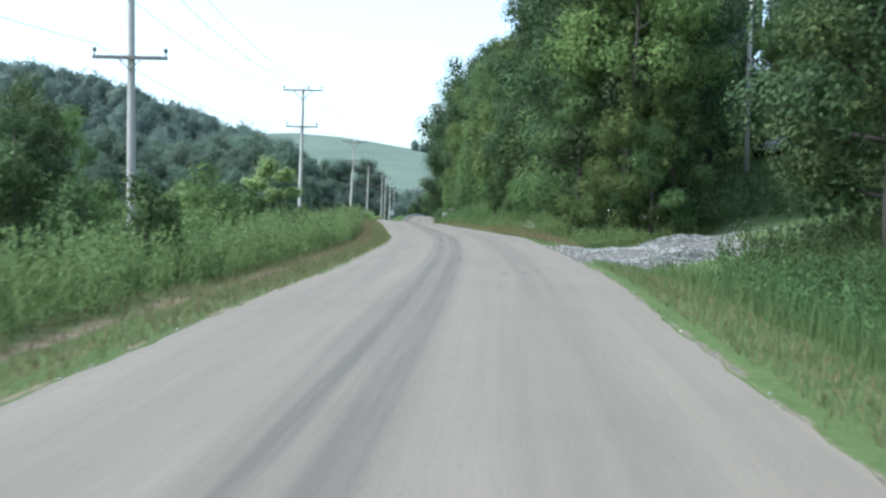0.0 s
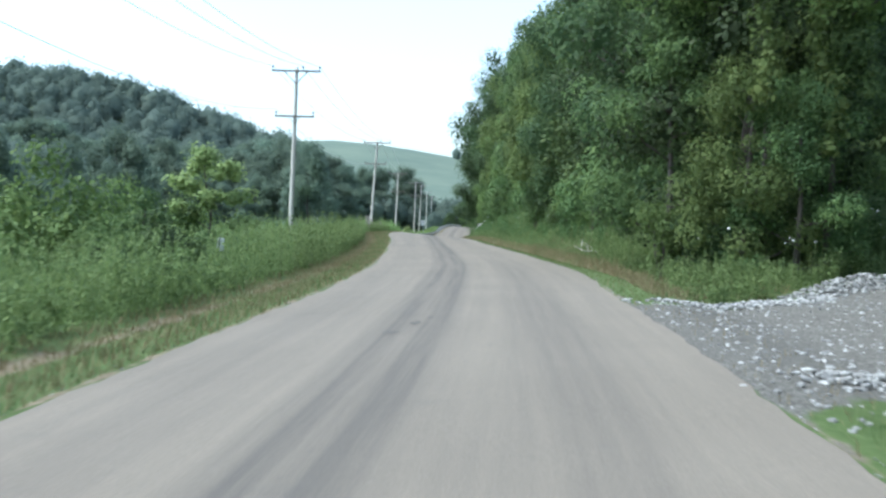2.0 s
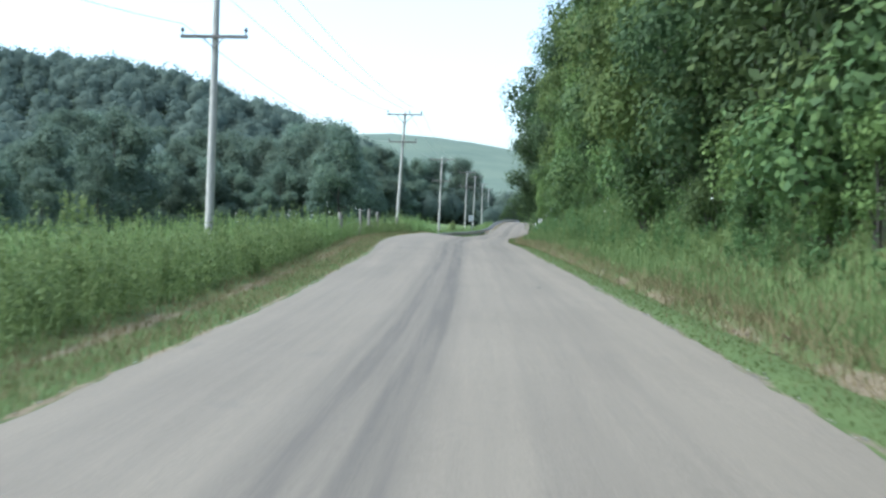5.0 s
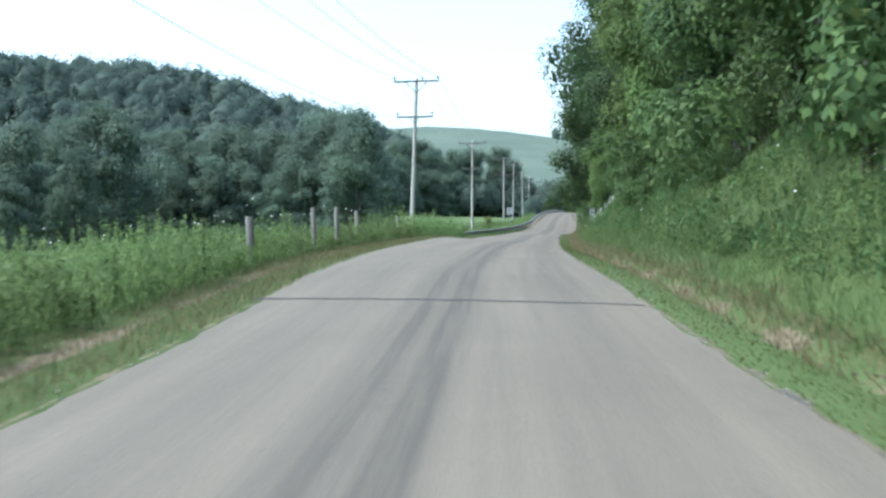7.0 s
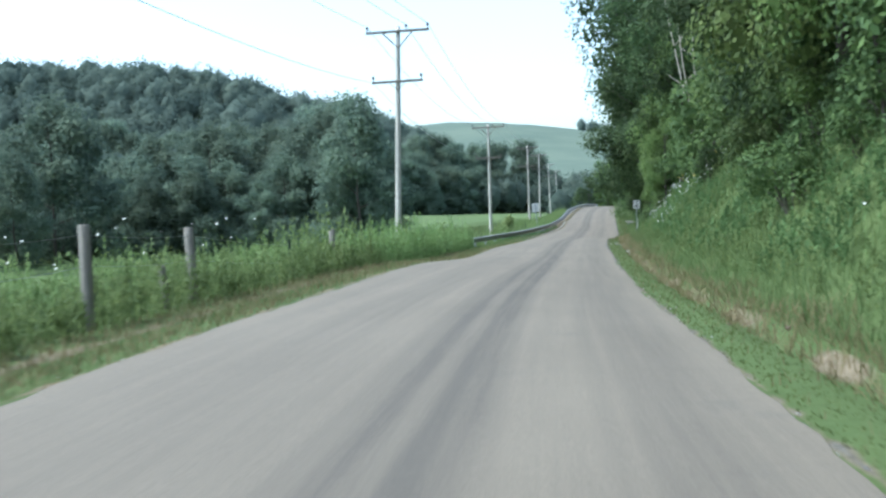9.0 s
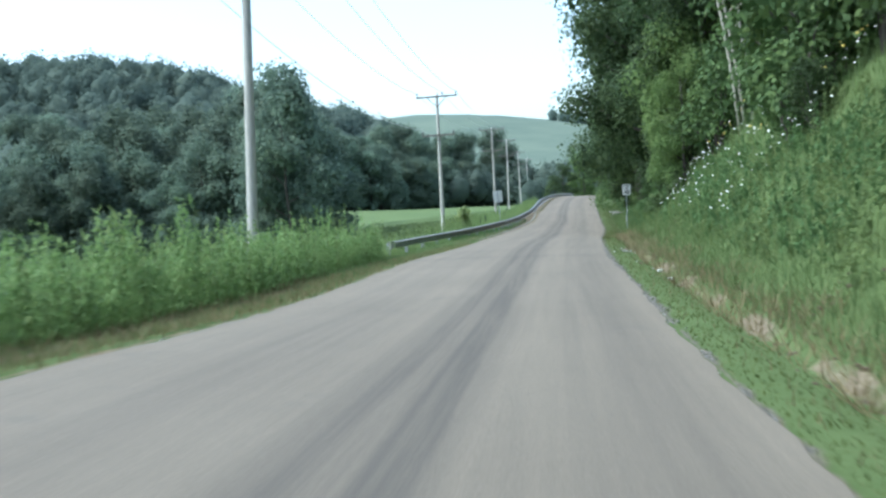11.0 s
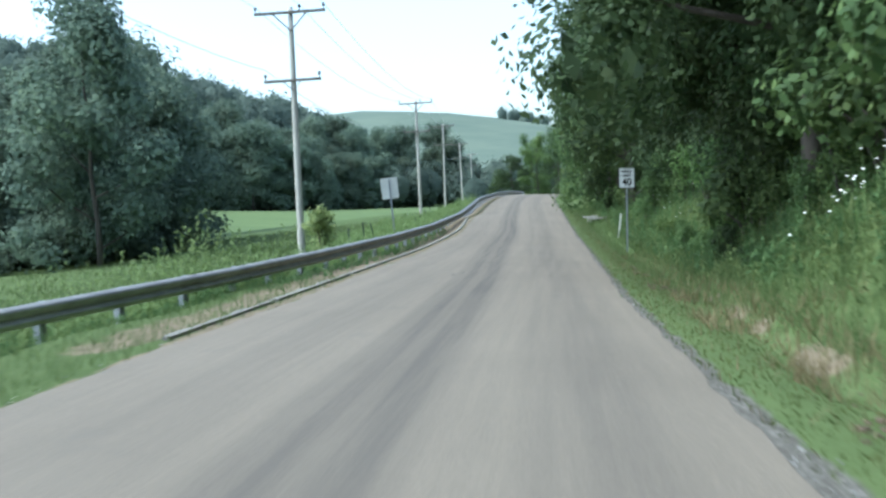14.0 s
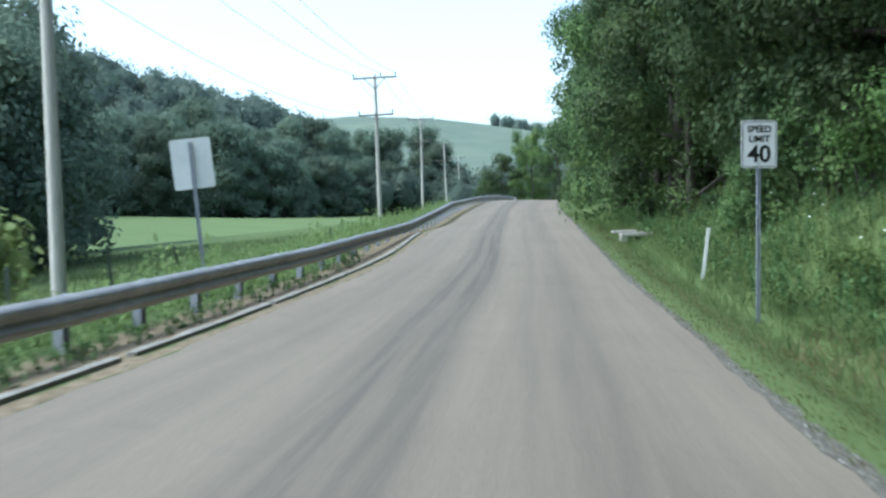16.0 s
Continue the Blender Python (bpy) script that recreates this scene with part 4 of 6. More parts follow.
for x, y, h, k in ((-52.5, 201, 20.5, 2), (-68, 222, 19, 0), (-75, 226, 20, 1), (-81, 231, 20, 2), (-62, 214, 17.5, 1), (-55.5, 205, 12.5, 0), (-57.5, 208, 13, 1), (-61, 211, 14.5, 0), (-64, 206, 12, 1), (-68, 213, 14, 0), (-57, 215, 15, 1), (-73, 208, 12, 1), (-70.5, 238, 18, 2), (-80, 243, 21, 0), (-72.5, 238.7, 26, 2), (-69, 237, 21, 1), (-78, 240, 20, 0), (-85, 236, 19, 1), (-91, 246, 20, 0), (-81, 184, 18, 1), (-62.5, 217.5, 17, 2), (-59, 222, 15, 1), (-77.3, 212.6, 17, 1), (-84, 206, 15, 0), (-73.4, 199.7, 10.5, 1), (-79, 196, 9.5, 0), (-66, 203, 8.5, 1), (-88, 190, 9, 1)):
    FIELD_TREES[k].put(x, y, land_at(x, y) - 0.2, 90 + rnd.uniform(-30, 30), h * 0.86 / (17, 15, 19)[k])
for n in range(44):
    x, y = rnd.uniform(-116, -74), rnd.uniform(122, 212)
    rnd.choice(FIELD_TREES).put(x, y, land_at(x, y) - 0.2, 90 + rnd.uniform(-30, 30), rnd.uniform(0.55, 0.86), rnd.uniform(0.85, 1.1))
for n in range(22):
    x, yy, z = beside(rnd.uniform(8, 58), -HALF - rnd.uniform(2.6, 5.2))
    rnd.choice(SHRUBS).put(x, yy, z - 0.15, rnd.uniform(0, 360), rnd.uniform(0.38, 0.6), rnd.uniform(0.9, 1.4))
# brush at their feet
foot = []
for n in range(80):
    u = rnd.random()
    x, y = -55 - 40 * u + rnd.uniform(-2, 2), 212 - 20 * u + rnd.uniform(-9, 7)
    foot.append((x, y, land_at(x, y) - 0.2, rnd.uniform(2.2, 5.0), rnd.uniform(2.0, 3.6)))
brush("meadow_brush", foot, "dense green brush at the foot of the meadow trees", LEAF_FIELD_HAZED, 70, 0.17)
for n in range(26):
    y = rnd.uniform(225, 310)
    x = -33 - 0.66 * (y - 163) - rnd.uniform(0, 55)
    rnd.choice(FIELD_TREES).put(x, y, land_at(x, y) - 0.2, 90 + rnd.uniform(-30, 30), rnd.uniform(0.6, 0.9), rnd.uniform(0.85, 1.1))
# the wood's edge across the far side of the meadow
for row, count in ((0, 34), (1, 30), (2, 24)):
    for n in range(count):
        u = (n + rnd.uniform(0.2, 0.8)) / count
        x = float(np.interp(u, [0, 0.4, 0.68, 0.86, 1], [-215, -150, -123, -110, -103])) - 7 * row + rnd.uniform(-2.5, 2.5)
        y = float(np.interp(u, [0, 0.4, 0.68, 0.86, 1], [380, 396, 416, 440, 470])) + 13 * row + rnd.uniform(-3, 3)
        top = float(np.interp(x, [-215, -150, -125, -112, -100], [24, 25, 24.5, 20, 16])) * rnd.uniform(0.82, 1.08) + 1.0 * row
        k = rnd.randrange(3)
        fit_to = top / (25.5, 23.5, 26.5)[k]
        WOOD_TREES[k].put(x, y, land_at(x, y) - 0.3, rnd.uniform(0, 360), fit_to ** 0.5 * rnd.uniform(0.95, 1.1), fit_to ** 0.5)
far_spots = []
for n in range(90):
    u = rnd.random()
    x, y = -205 + 118 * u + rnd.uniform(-4, 4), 384 + 88 * u + rnd.uniform(0, 30)
    far_spots.append((x, y, land_at(x, y), rnd.uniform(10, 15), rnd.uniform(4, 5.5)))
for n in range(90):
    y = rnd.uniform(90, 215)
    x = float(np.interp(y, [90, 150, 215], [-118, -112, -95])) - rnd.random() * 70
    far_spots.append((x, y, land_at(x, y), rnd.uniform(6, 10), rnd.uniform(3, 5)))
for n in range(30):
    x, y = rnd.uniform(-54, -8), rnd.uniform(345, 395)
    far_spots.append((x, y, land_at(x, y), rnd.uniform(7.5, 11.5), rnd.uniform(3, 4.5)))
for x, y, top, k in ((-106, 482, 31, 0), (-99, 488, 29, 2), (-92.5, 512, 31, 2), (-87.5, 508, 28, 0), (-103, 470, 20, 1), (-96, 478, 19, 1), (-89, 492, 18, 0), (-84, 515, 20, 1)):
    WOOD_TREES[k].put(x, y, land_at(x, y) - 0.3, rnd.uniform(0, 360), 1.05, top / 1.05 / (25.5, 23.5, 26.5)[k])


def dome_shape():
    """Directions and triangles of a ball, for the body of a far crown."""
    bm = bmesh.new()
    bmesh.ops.create_icosphere(bm, subdivisions=1, radius=1)
    v = np.array([p.co[:] for p in bm.verts])
    f = np.array([[p.index for p in t.verts] for t in bm.faces])
    bm.free()
    return v, f


def far_woods(name, spots, per, size, label):
    """Many far crowns as one mesh: a lumpy leafy body each, with ragged sprays of leaves on it; haze is in the leaf
    colour.
    """
    dv, df = dome_shape()
    vs, fs, o = [], [], 0
    for x, y, z, h, w in spots:
        a = rng.uniform(0, 6.28, 6)
        q = rng.uniform(3.0, 5.5, 3)

        def lump(v):
            return 1 + 0.17 * np.sin(v[:, :1] * q[0] + a[0]) * np.sin(v[:, 1:2] * q[1] + a[1]) + 0.15 * np.sin(v[:, 2:] * q[2] + v[:, :1] * 3 + a[2]) + 0.09 * np.sin(v[:, :1] * 9 + a[3]) * np.sin(v[:, 1:2] * 9 + a[4]) * np.sin(v[:, 2:] * 8 + a[5])

        box = np.array([w, w, h * 0.5])
        vs.append(dv * lump(dv) * 0.86 * box + (x, y, z + h * 0.5))
        fs.append(df + o)
        o += len(dv)
        v = rng.normal(0, 1, (per, 3)) + (0.4, -0.75, 0.45)
        v /= np.linalg.norm(v, axis=1, keepdims=True)
        c = v * lump(v) * (0.9 + 0.2 * rng.random((per, 1))) * box + (x, y, z + h * 0.5)
        leaf = leaf_quads(c, v + (0, 0, 0.2), size, rng, 0.4)
        vs.append(leaf)
        i = np.arange(per)[:, None] * 4 + o
        fs.append(np.concatenate([i + (0, 1, 2), i + (0, 2, 3)], 0))
        o += per * 4
    vs, fs = np.concatenate(vs), np.concatenate(fs)
    me = bpy.data.meshes.new(name)
    me.vertices.add(len(vs))
    me.vertices.foreach_set("co", vs.astype(np.float32).ravel())
    me.loops.add(len(fs) * 3)
    me.loops.foreach_set("vertex_index", fs.astype(np.int32).ravel())
    me.polygons.add(len(fs))
    me.polygons.foreach_set("loop_start", np.arange(0, len(fs) * 3, 3, dtype=np.int32))
    me.polygons.foreach_set("use_smooth", np.ones(len(fs), bool))
    me.materials.append(LEAF_FAR_HAZED)
    me.update(calc_edges=True)
    tagged(new(name, me), label, "trees", kind="stuff")


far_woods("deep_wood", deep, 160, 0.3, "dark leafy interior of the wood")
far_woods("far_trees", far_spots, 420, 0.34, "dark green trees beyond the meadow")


def scatter_far(n, x0, x1, y0, y1, keep):
    spots = []
    while len(spots) < n:
        x, y = rng.uniform(x0, x1), rng.uniform(y0, y1)
        z = land_at(x, y)
        if keep(x, y, z):
            big = rng.random()
            spots.append((x, y, z, 8.5 + 7.5 * big, 4.2 + 3.6 * rng.random() * (0.4 + 0.6 * big)))
    return spots


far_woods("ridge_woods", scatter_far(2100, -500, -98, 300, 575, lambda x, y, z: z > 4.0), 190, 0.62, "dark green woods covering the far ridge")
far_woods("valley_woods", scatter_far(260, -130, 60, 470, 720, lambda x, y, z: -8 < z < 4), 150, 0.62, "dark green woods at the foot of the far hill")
crest = []
for n in range(22):
    x, y = -118 + rng.normal(0, 8), 985 + rng.normal(0, 8)
    crest.append((x, y, land_at(x, y) - 5, rng.uniform(9, 14), rng.uniform(3, 5)))
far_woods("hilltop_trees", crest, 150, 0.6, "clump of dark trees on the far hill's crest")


# ---- guard rail on the left ----
RAIL_Y = [149.2, 153, 158, 164, 172, 182, 197, 208, 219, 230, 241, 252, 263]
RAIL_X = [-26.87, -26.4, -25.95, -25.87, -26.29, -27.12, -28.6, -29.85, -31.15, -32.2, -33.0, -33.3, -32.7]
RAIL_TOP = [0.53, 0.58, 0.62, 0.66, 0.68, 0.73, 0.97, 1.33, 1.72, 1.95, 2.2, 2.35, 2.2]


def rail_line(y):
    return Vector((float(np.interp(y, RAIL_Y, RAIL_X)), y, float(np.interp(y, RAIL_Y, RAIL_TOP))))


def beam_section(points):
    """A W-beam swept along points; the origin stays in the world."""
    prof = [(0.0, 0.0), (0.035, -0.03), (0.083, -0.055), (0.083, -0.095), (0.02, -0.14), (0.02, -0.17), (0.083, -0.215), (0.083, -0.255), (0.035, -0.28), (0.0, -0.31)]
    verts, faces = [], []
    for i, p in enumerate(points):
        t = (points[min(i + 1, len(points) - 1)] - points[max(i - 1, 0)])
        side = Vector((t.y, -t.x, 0)).normalized()
        for u, w in prof:
            verts.append(p + side * u + Vector((0, 0, w)))
        for u, w in prof:
            verts.append(p + side * (u - 0.005) + Vector((0, 0, w)))
    n = len(prof)
    for i in range(len(points) - 1):
        a, b = i * 2 * n, (i + 1) * 2 * n
        for k in range(n - 1):
            faces.append((a + k, a + k + 1, b + k + 1, b + k))
            faces.append((a + n + k + 1, a + n + k, b + n + k, b + n + k + 1))
        faces.append((a, b, b + n, a + n))
        faces.append((a + n - 1, a + 2 * n - 1, b + 2 * n - 1, b + n - 1))
    return verts, faces


def guard_rail():
    rail = new("guard_rail")
    tagged(rail, "galvanised steel guard rail on steel posts", "guard rail")
    ys, length, y = [149.2], 0.0, 149.2
    while y < 262:
        step = 0.127
        y += step
        length += (rail_line(y) - rail_line(y - step)).length
        if length >= 1.905:
            ys.append(y)
            length = 0.0
    for a, b in zip(ys[::2], ys[2::2]):
        pts = [rail_line(a + (b - a + 0.2) * k / 6) for k in range(7)]
        v, f = beam_section(pts)
        part("rail_beam", mesh_from("rail_beam", v, f, GALV, True), rail)
    post = None
    for y in ys:
        p = rail_line(y)
        q = rail_line(y + 0.3) - rail_line(y - 0.3)
        turn = math.degrees(math.atan2(q.y, q.x)) - 90
        if post is None:
            bm = box_bm(0.006, 0.15, 1.2, (0, 0, -0.05))
            box_bm(0.1, 0.008, 1.2, (0, -0.075, -0.05), bm=bm)
            box_bm(0.1, 0.008, 1.2, (0, 0.075, -0.05), bm=bm)
            box_bm(0.16, 0.1, 0.3, (0.1, 0, 0.44), 0.01, bm=bm)
            post = bm_mesh("rail_post", bm, STEELPOST)
        part("rail_post", post, rail, "", pose(p.x - 0.2, p.y, p.z - 0.6, 0, 0, turn))
    # rounded end shoe
    p = rail_line(149.2)
    v, f = [], []
    for k in range(9):
        w = math.pi * k / 8
        for z in (0.0, -0.31):
            v.append(p + Vector((0.08 - 0.2 * math.sin(w) * 0.3 - 0.11 + 0.11 * math.cos(w), -0.2 * math.sin(w), z)))
    f = [(2 * k, 2 * k + 2, 2 * k + 3, 2 * k + 1) for k in range(8)]
    part("end_shoe", mesh_from("end_shoe", v, f, GALV, True), rail, "rounded bright steel end shoe")


guard_rail()


# ---- signs ----
def text_mesh(name, text, size, mat):
    c = bpy.data.curves.new(name, "FONT")
    c.body, c.size, c.align_x, c.align_y, c.extrude, c.offset = text, size, "CENTER", "CENTER", 0.001, size * 0.022
    ob = bpy.data.objects.new(name, c)
    scene.collection.objects.link(ob)
    me = bpy.data.meshes.new_from_object(ob.evaluated_get(bpy.context.evaluated_depsgraph_get()))
    bpy.data.objects.remove(ob)
    me.materials.clear()
    me.materials.append(mat)
    return me


def panel_mesh(name, w, h, mat, r=0.04):
    """A thin sign blank with rounded corners, standing in x and z."""
    bm = bmesh.new()
    ring = []
    for cx, cz, a0 in ((w / 2 - r, h / 2 - r, 0), (-w / 2 + r, h / 2 - r, 90), (-w / 2 + r, -h / 2 + r, 180), (w / 2 - r, -h / 2 + r, 270)):
        for k in range(5):
            a = radians(a0 + 22.5 * k)
            ring.append(bm.verts.new((cx + r * math.cos(a), 0, cz + r * math.sin(a))))
    face = bm.faces.new(ring)
    got = bmesh.ops.extrude_face_region(bm, geom=[face])
    bmesh.ops.translate(bm, vec=(0, 0.003, 0), verts=[g for g in got["geom"] if isinstance(g, bmesh.types.BMVert)])
    bmesh.ops.recalc_face_normals(bm, faces=bm.faces)
    return bm_mesh(name, bm, mat)


def sign_post(length, mat):
    bm = box_bm(0.055, 0.006, length, (0, 0.03, length / 2))
    box_bm(0.006, 0.03, length, (-0.027, 0.017, length / 2), bm=bm)
    box_bm(0.006, 0.03, length, (0.027, 0.017, length / 2), bm=bm)
    return bm_mesh("post", bm, mat)


def speed_sign():
    x, y = -19.3, 179.9
    z = land_at(x, y)
    top = 2.42
    sign = tagged(new("speed_limit_sign"), "white speed limit sign with black figures on a steel post", "road sign")
    sign.matrix_basis = pose(x, y, z - 0.25, 0, 2.5, 14)
    h = top - z + 0.25
    part("post", sign_post(h - 0.05, STEELPOST), sign)
    face = part("panel", panel_mesh("panel", 0.57, 0.735, SIGNWHITE), sign, "white reflective panel", Matrix.Translation((0, -0.012, h - 0.367)))
    for text, size, up in (("SPEED", 0.14, 0.228), ("LIMIT", 0.14, 0.079), ("40", 0.363, -0.163)):
        part("lettering", text_mesh("lettering", text, size, SIGNBLACK), face, "black lettering", Matrix.Translation((0, -0.004, up)) @ pose(0, 0, 0, 90))
    bm = bmesh.new()
    for sx, sz, ax, az in ((0.515, 0.01, 0, 0.345), (0.515, 0.01, 0, -0.345), (0.01, 0.68, 0.262, 0), (0.01, 0.68, -0.262, 0)):
        box_bm(sx, 0.002, sz, (ax, -0.003, az), bm=bm)
    part("border", bm_mesh("border", bm, SIGNBLACK), face, "thin black border")
    for bz in (0.3, -0.3):
        v, f = tube([(0, -0.008, bz), (0, 0.06, bz)], [0.012, 0.012], 8)
        part("bolt", mesh_from("bolt", v, f, GALV), face)


def sign_back():
    x, y = -27.75, 178.4
    z = land_at(x, y)
    sign = tagged(new("road_sign"), "back of a bare aluminium road sign on a steel post", "road sign")
    sign.matrix_basis = pose(x, y, z - 0.2, 0, -2.8, 16)
    h = 2.62 - z + 0.2
    part("post", sign_post(h - 0.06, STEELPOST), sign)
    panel = part("panel", panel_mesh("panel", 0.63, 0.79, ALUMINIUM), sign, "bare metal back of the panel", Matrix.Translation((0, 0.045, h - 0.4)) @ pose(0, 0, 0, 0, -1.0, 0))
    for bz in (0.26, -0.26):
        v, f = tube([(0, -0.02, bz), (0, 0.005, bz)], [0.012, 0.012], 8)
        part("bolt", mesh_from("bolt", v, f, GALV), panel)


speed_sign()
sign_back()


# ---- marker, culvert, litter ----
def marker_post():
    b = Vector((-19.83, 186.05, land_at(-19.83, 186.05) - 0.1))
    m = tagged(new("marker_post"), "leaning white plastic roadside marker post", "post")
    m.matrix_basis = pose(*b, 0, 9, 10)
    part("shaft", bm_mesh("shaft", box_bm(0.075, 0.03, 1.2, (0, 0, 0.6), 0.008), WHITEPAINT), m)
    part("cap", bm_mesh("cap", box_bm(0.08, 0.035, 0.05, (0, 0, 1.21), 0.01), WHITEPAINT), m)


def culvert():
    x, y = -21.35, 198.0
    z = land_at(x, y)
    c = tagged(new("culvert"), "flat stone headwall of a culvert over a dark pipe", "culvert")
    c.matrix_basis = pose(x, y, z, 0, 0, 12) @ Matrix.Diagonal((0.72, 0.8, 0.8, 1))
    part("slab", bm_mesh("slab", box_bm(1.5, 0.7, 0.13, (0.1, 0, 0.34), 0.03), STONE), c)
    part("slab", bm_mesh("slab", box_bm(1.1, 0.5, 0.1, (-0.35, 0.5, 0.46), 0.03), STONE), c)
    for sx in (-0.5, 0.62):
        part("side_stone", bm_mesh("side_stone", box_bm(0.28, 0.6, 0.5, (sx, 0, 0.04), 0.05), STONE), c)
    v, f = tube([(0.05, 1.2, 0.02), (0.05, -0.2, 0.02)], [0.24, 0.24], 16, cap=False)
    part("pipe", mesh_from("pipe", v, f, TAR), c, "dark drain pipe")


def litter(x, y, turn):
    v, f = tube([(0, 0, 0), (0, 0, 0.01), (0, 0, 0.11), (0, 0, 0.12)], [0.02, 0.025, 0.024, 0.02], 12)
    c = tagged(new("drink_can", mesh_from("drink_can", v, f, WHITEPAINT, True)), "crumpled white drink can lying in the grass", "litter")
    c.matrix_basis = pose(x, y, land_at(x, y) + 0.04, 90, 10, turn)


def fallen_branch(x, y, turn, long, seed):
    r = random.Random(seed)
    pts = [Vector((long * u, 0.12 * math.sin(u * 5 + seed), 0.04 + 0.22 * u + 0.06 * math.sin(u * 7))) for u in (0, 0.25, 0.5, 0.75, 1)]
    pieces = [tube(pts, [0.035, 0.03, 0.025, 0.018, 0.008], 7)]
    for k in range(5):
        root = pts[1 + k % 3]
        tip = root + Vector((r.uniform(0.1, 0.5), r.choice((-1, 1)) * r.uniform(0.2, 0.5), r.uniform(0.15, 0.5)))
        pieces.append(tube([root, root.lerp(tip, 0.5) + Vector((0, 0, 0.04)), tip], [0.016, 0.012, 0.005], 5))
    v, f = join(pieces)
    b = tagged(new("fallen_branch", mesh_from("fallen_branch", v, f, PALEBARK, True)), "pale dead branch lying in the long grass", "branch", "fallen branches")
    b.matrix_basis = pose(x, y, land_at(x, y), 0, 0, turn)


fallen_branch(-0.05, 52.4, 40, 1.1, 1)
fallen_branch(-0.75, 52.2, 170, 0.9, 2)
marker_post()
culvert()
for x, y, turn in ((-13.62, 129.2, 60), (-14.55, 123.9, 20), (-14.8, 125.6, 140)):
    litter(x, y, turn)


# ---- fences on the left ----
def wood_post(h, r, lean):
    v, f = tube([(0, 0, -0.5), (lean * 0.3, 0, h * 0.4), (lean, 0.02, h - 0.02), (lean, 0.02, h)], [r * 1.05, r, r * 0.95, r * 0.8], 10)
    return mesh_from("fence_post", v, f, POSTWOOD, True)


def steel_post(h, lean):
    bm = box_bm(0.055, 0.008, h + 0.4, (0, 0, h / 2 - 0.2))
    box_bm(0.008, 0.05, h + 0.4, (0, 0.017, h / 2 - 0.2), bm=bm)
    for v in bm.verts:
        v.co.x += lean * v.co.z
    return bm_mesh("fence_post", bm, GREENPOST)


row = []
for x, y, top, wood in ((-18.98, 99.6, 1.72, 1), (-16.4, 83.8, 1.79, 0), (-16.8, 86.8, 2.12, 1), (-17.9, 93.5, 2.34, 1), (-18.45, 96.9, 2.36, 1), (-18.95, 100.4, 2.25, 1), (-20.5, 107.6, 1.85, 0), (-20.15, 109.4, 2.01, 1), (-22.9, 117.5, 1.7, 0), (-24.2, 136.5, 1.3, 0)):
    z = land_at(x, y)
    ob = new("fence_post", wood_post(top - z, 0.068 + 0.008 * (y % 3), 0.03 * math.sin(y)) if wood else steel_post(top - z, 0.05 * math.sin(y * 2)))
    tagged(ob, "weathered round wooden fence post" if wood else "thin dark steel fence post", "fence post", "posts of the roadside fence")
    ob.matrix_basis = pose(x, y, z, 0, 0, y * 7 % 90)
    if top != 1.72:
        row.append(Vector((x, y, top)))
for a, b in zip(row, row[1:]):
    for drop in (0.12, 0.5):
        v, f = tube(sagging(a - Vector((0, 0, drop)), b - Vector((0, 0, drop)), 0.04), [0.004] * 29, 4)
        tagged(new("fence_wire", mesh_from("fence_wire", v, f, WIRE)), "thin slack fence wire between posts", "wire", "fence wires")
for k, (x, y, top) in enumerate(((-28.27, 173.9, 0.9), (-28.52, 176.9, 1.03), (-29.1, 180.7, 0.9), (-29.6, 190.2, 0.85), (-30.6, 194.6, 0.94), (-30.8, 196.8, 0.95), (-31.9, 203.0, 1.2), (-33.0, 210.0, 1.5))):
    z = land_at(x, y)
    ob = tagged(new("fence_post", steel_post(top - z, (0.03, -0.05, -0.2, -0.1, 0.05, 0.1, 0, 0.05)[k])), "short dark leaning steel fence post", "fence post", "posts of the meadow fence")
    ob.matrix_basis = pose(x, y, z, 0, 0, k * 25)


# ---- cracks in the road ----
def crack(y0, d0, d1, wide, tilt, seed):
    r = random.Random(seed)
    n = 40
    v, f = [], []
    for k in range(n + 1):
        d = d0 + (d1 - d0) * k / n
        y = y0 + tilt * (d - d0) + 0.03 * math.sin(k * 0.9 + seed) + r.uniform(-0.012, 0.012)
        x = float(road_x(y)) + d * float(slant(y))
        w = wide * r.uniform(0.6, 1.2)
        for s in (-1, 1):
            v.append((x, y + s * w / 2, road_top(y, d) + 0.004))
    f = [(2 * k, 2 * k + 2, 2 * k + 3, 2 * k + 1) for k in range(n)]
    tagged(new("road_crack", mesh_from("road_crack", v, f, TAR)), "dark sealed crack across the road", "road crack", kind="structure")


crack(79.4, -2.7, 1.6, 0.16, 0.05, 1)
crack(79.65, 1.5, 2.5, 0.08, 0.02, 2)
crack(132.1, -2.7, 2.65, 0.11, -0.27, 3)
crack(181.2, -2.4, 2.0, 0.035, -0.05, 4)
crack(29.85, -2.6, -0.5, 0.02, 0.55, 5)
crack(33.35, -1.95, -1.45, 0.035, 0.15, 6)


# ---- gravel drive with its heaps ----
def stone_shapes(k, seed):
    r = np.random.default_rng(seed)
    shapes = []
    for _ in range(k):
        bm = bmesh.new()
        bmesh.ops.create_icosphere(bm, subdivisions=1, radius=1)
        vs = np.array([v.co[:] for v in bm.verts]) * r.uniform(0.65, 1.2, (len(bm.verts), 1)) * np.array([1.2, 0.9, 0.65])
        shapes.append((vs, [tuple(v.index for v in f.verts) for f in bm.faces]))
        bm.free()
    return shapes


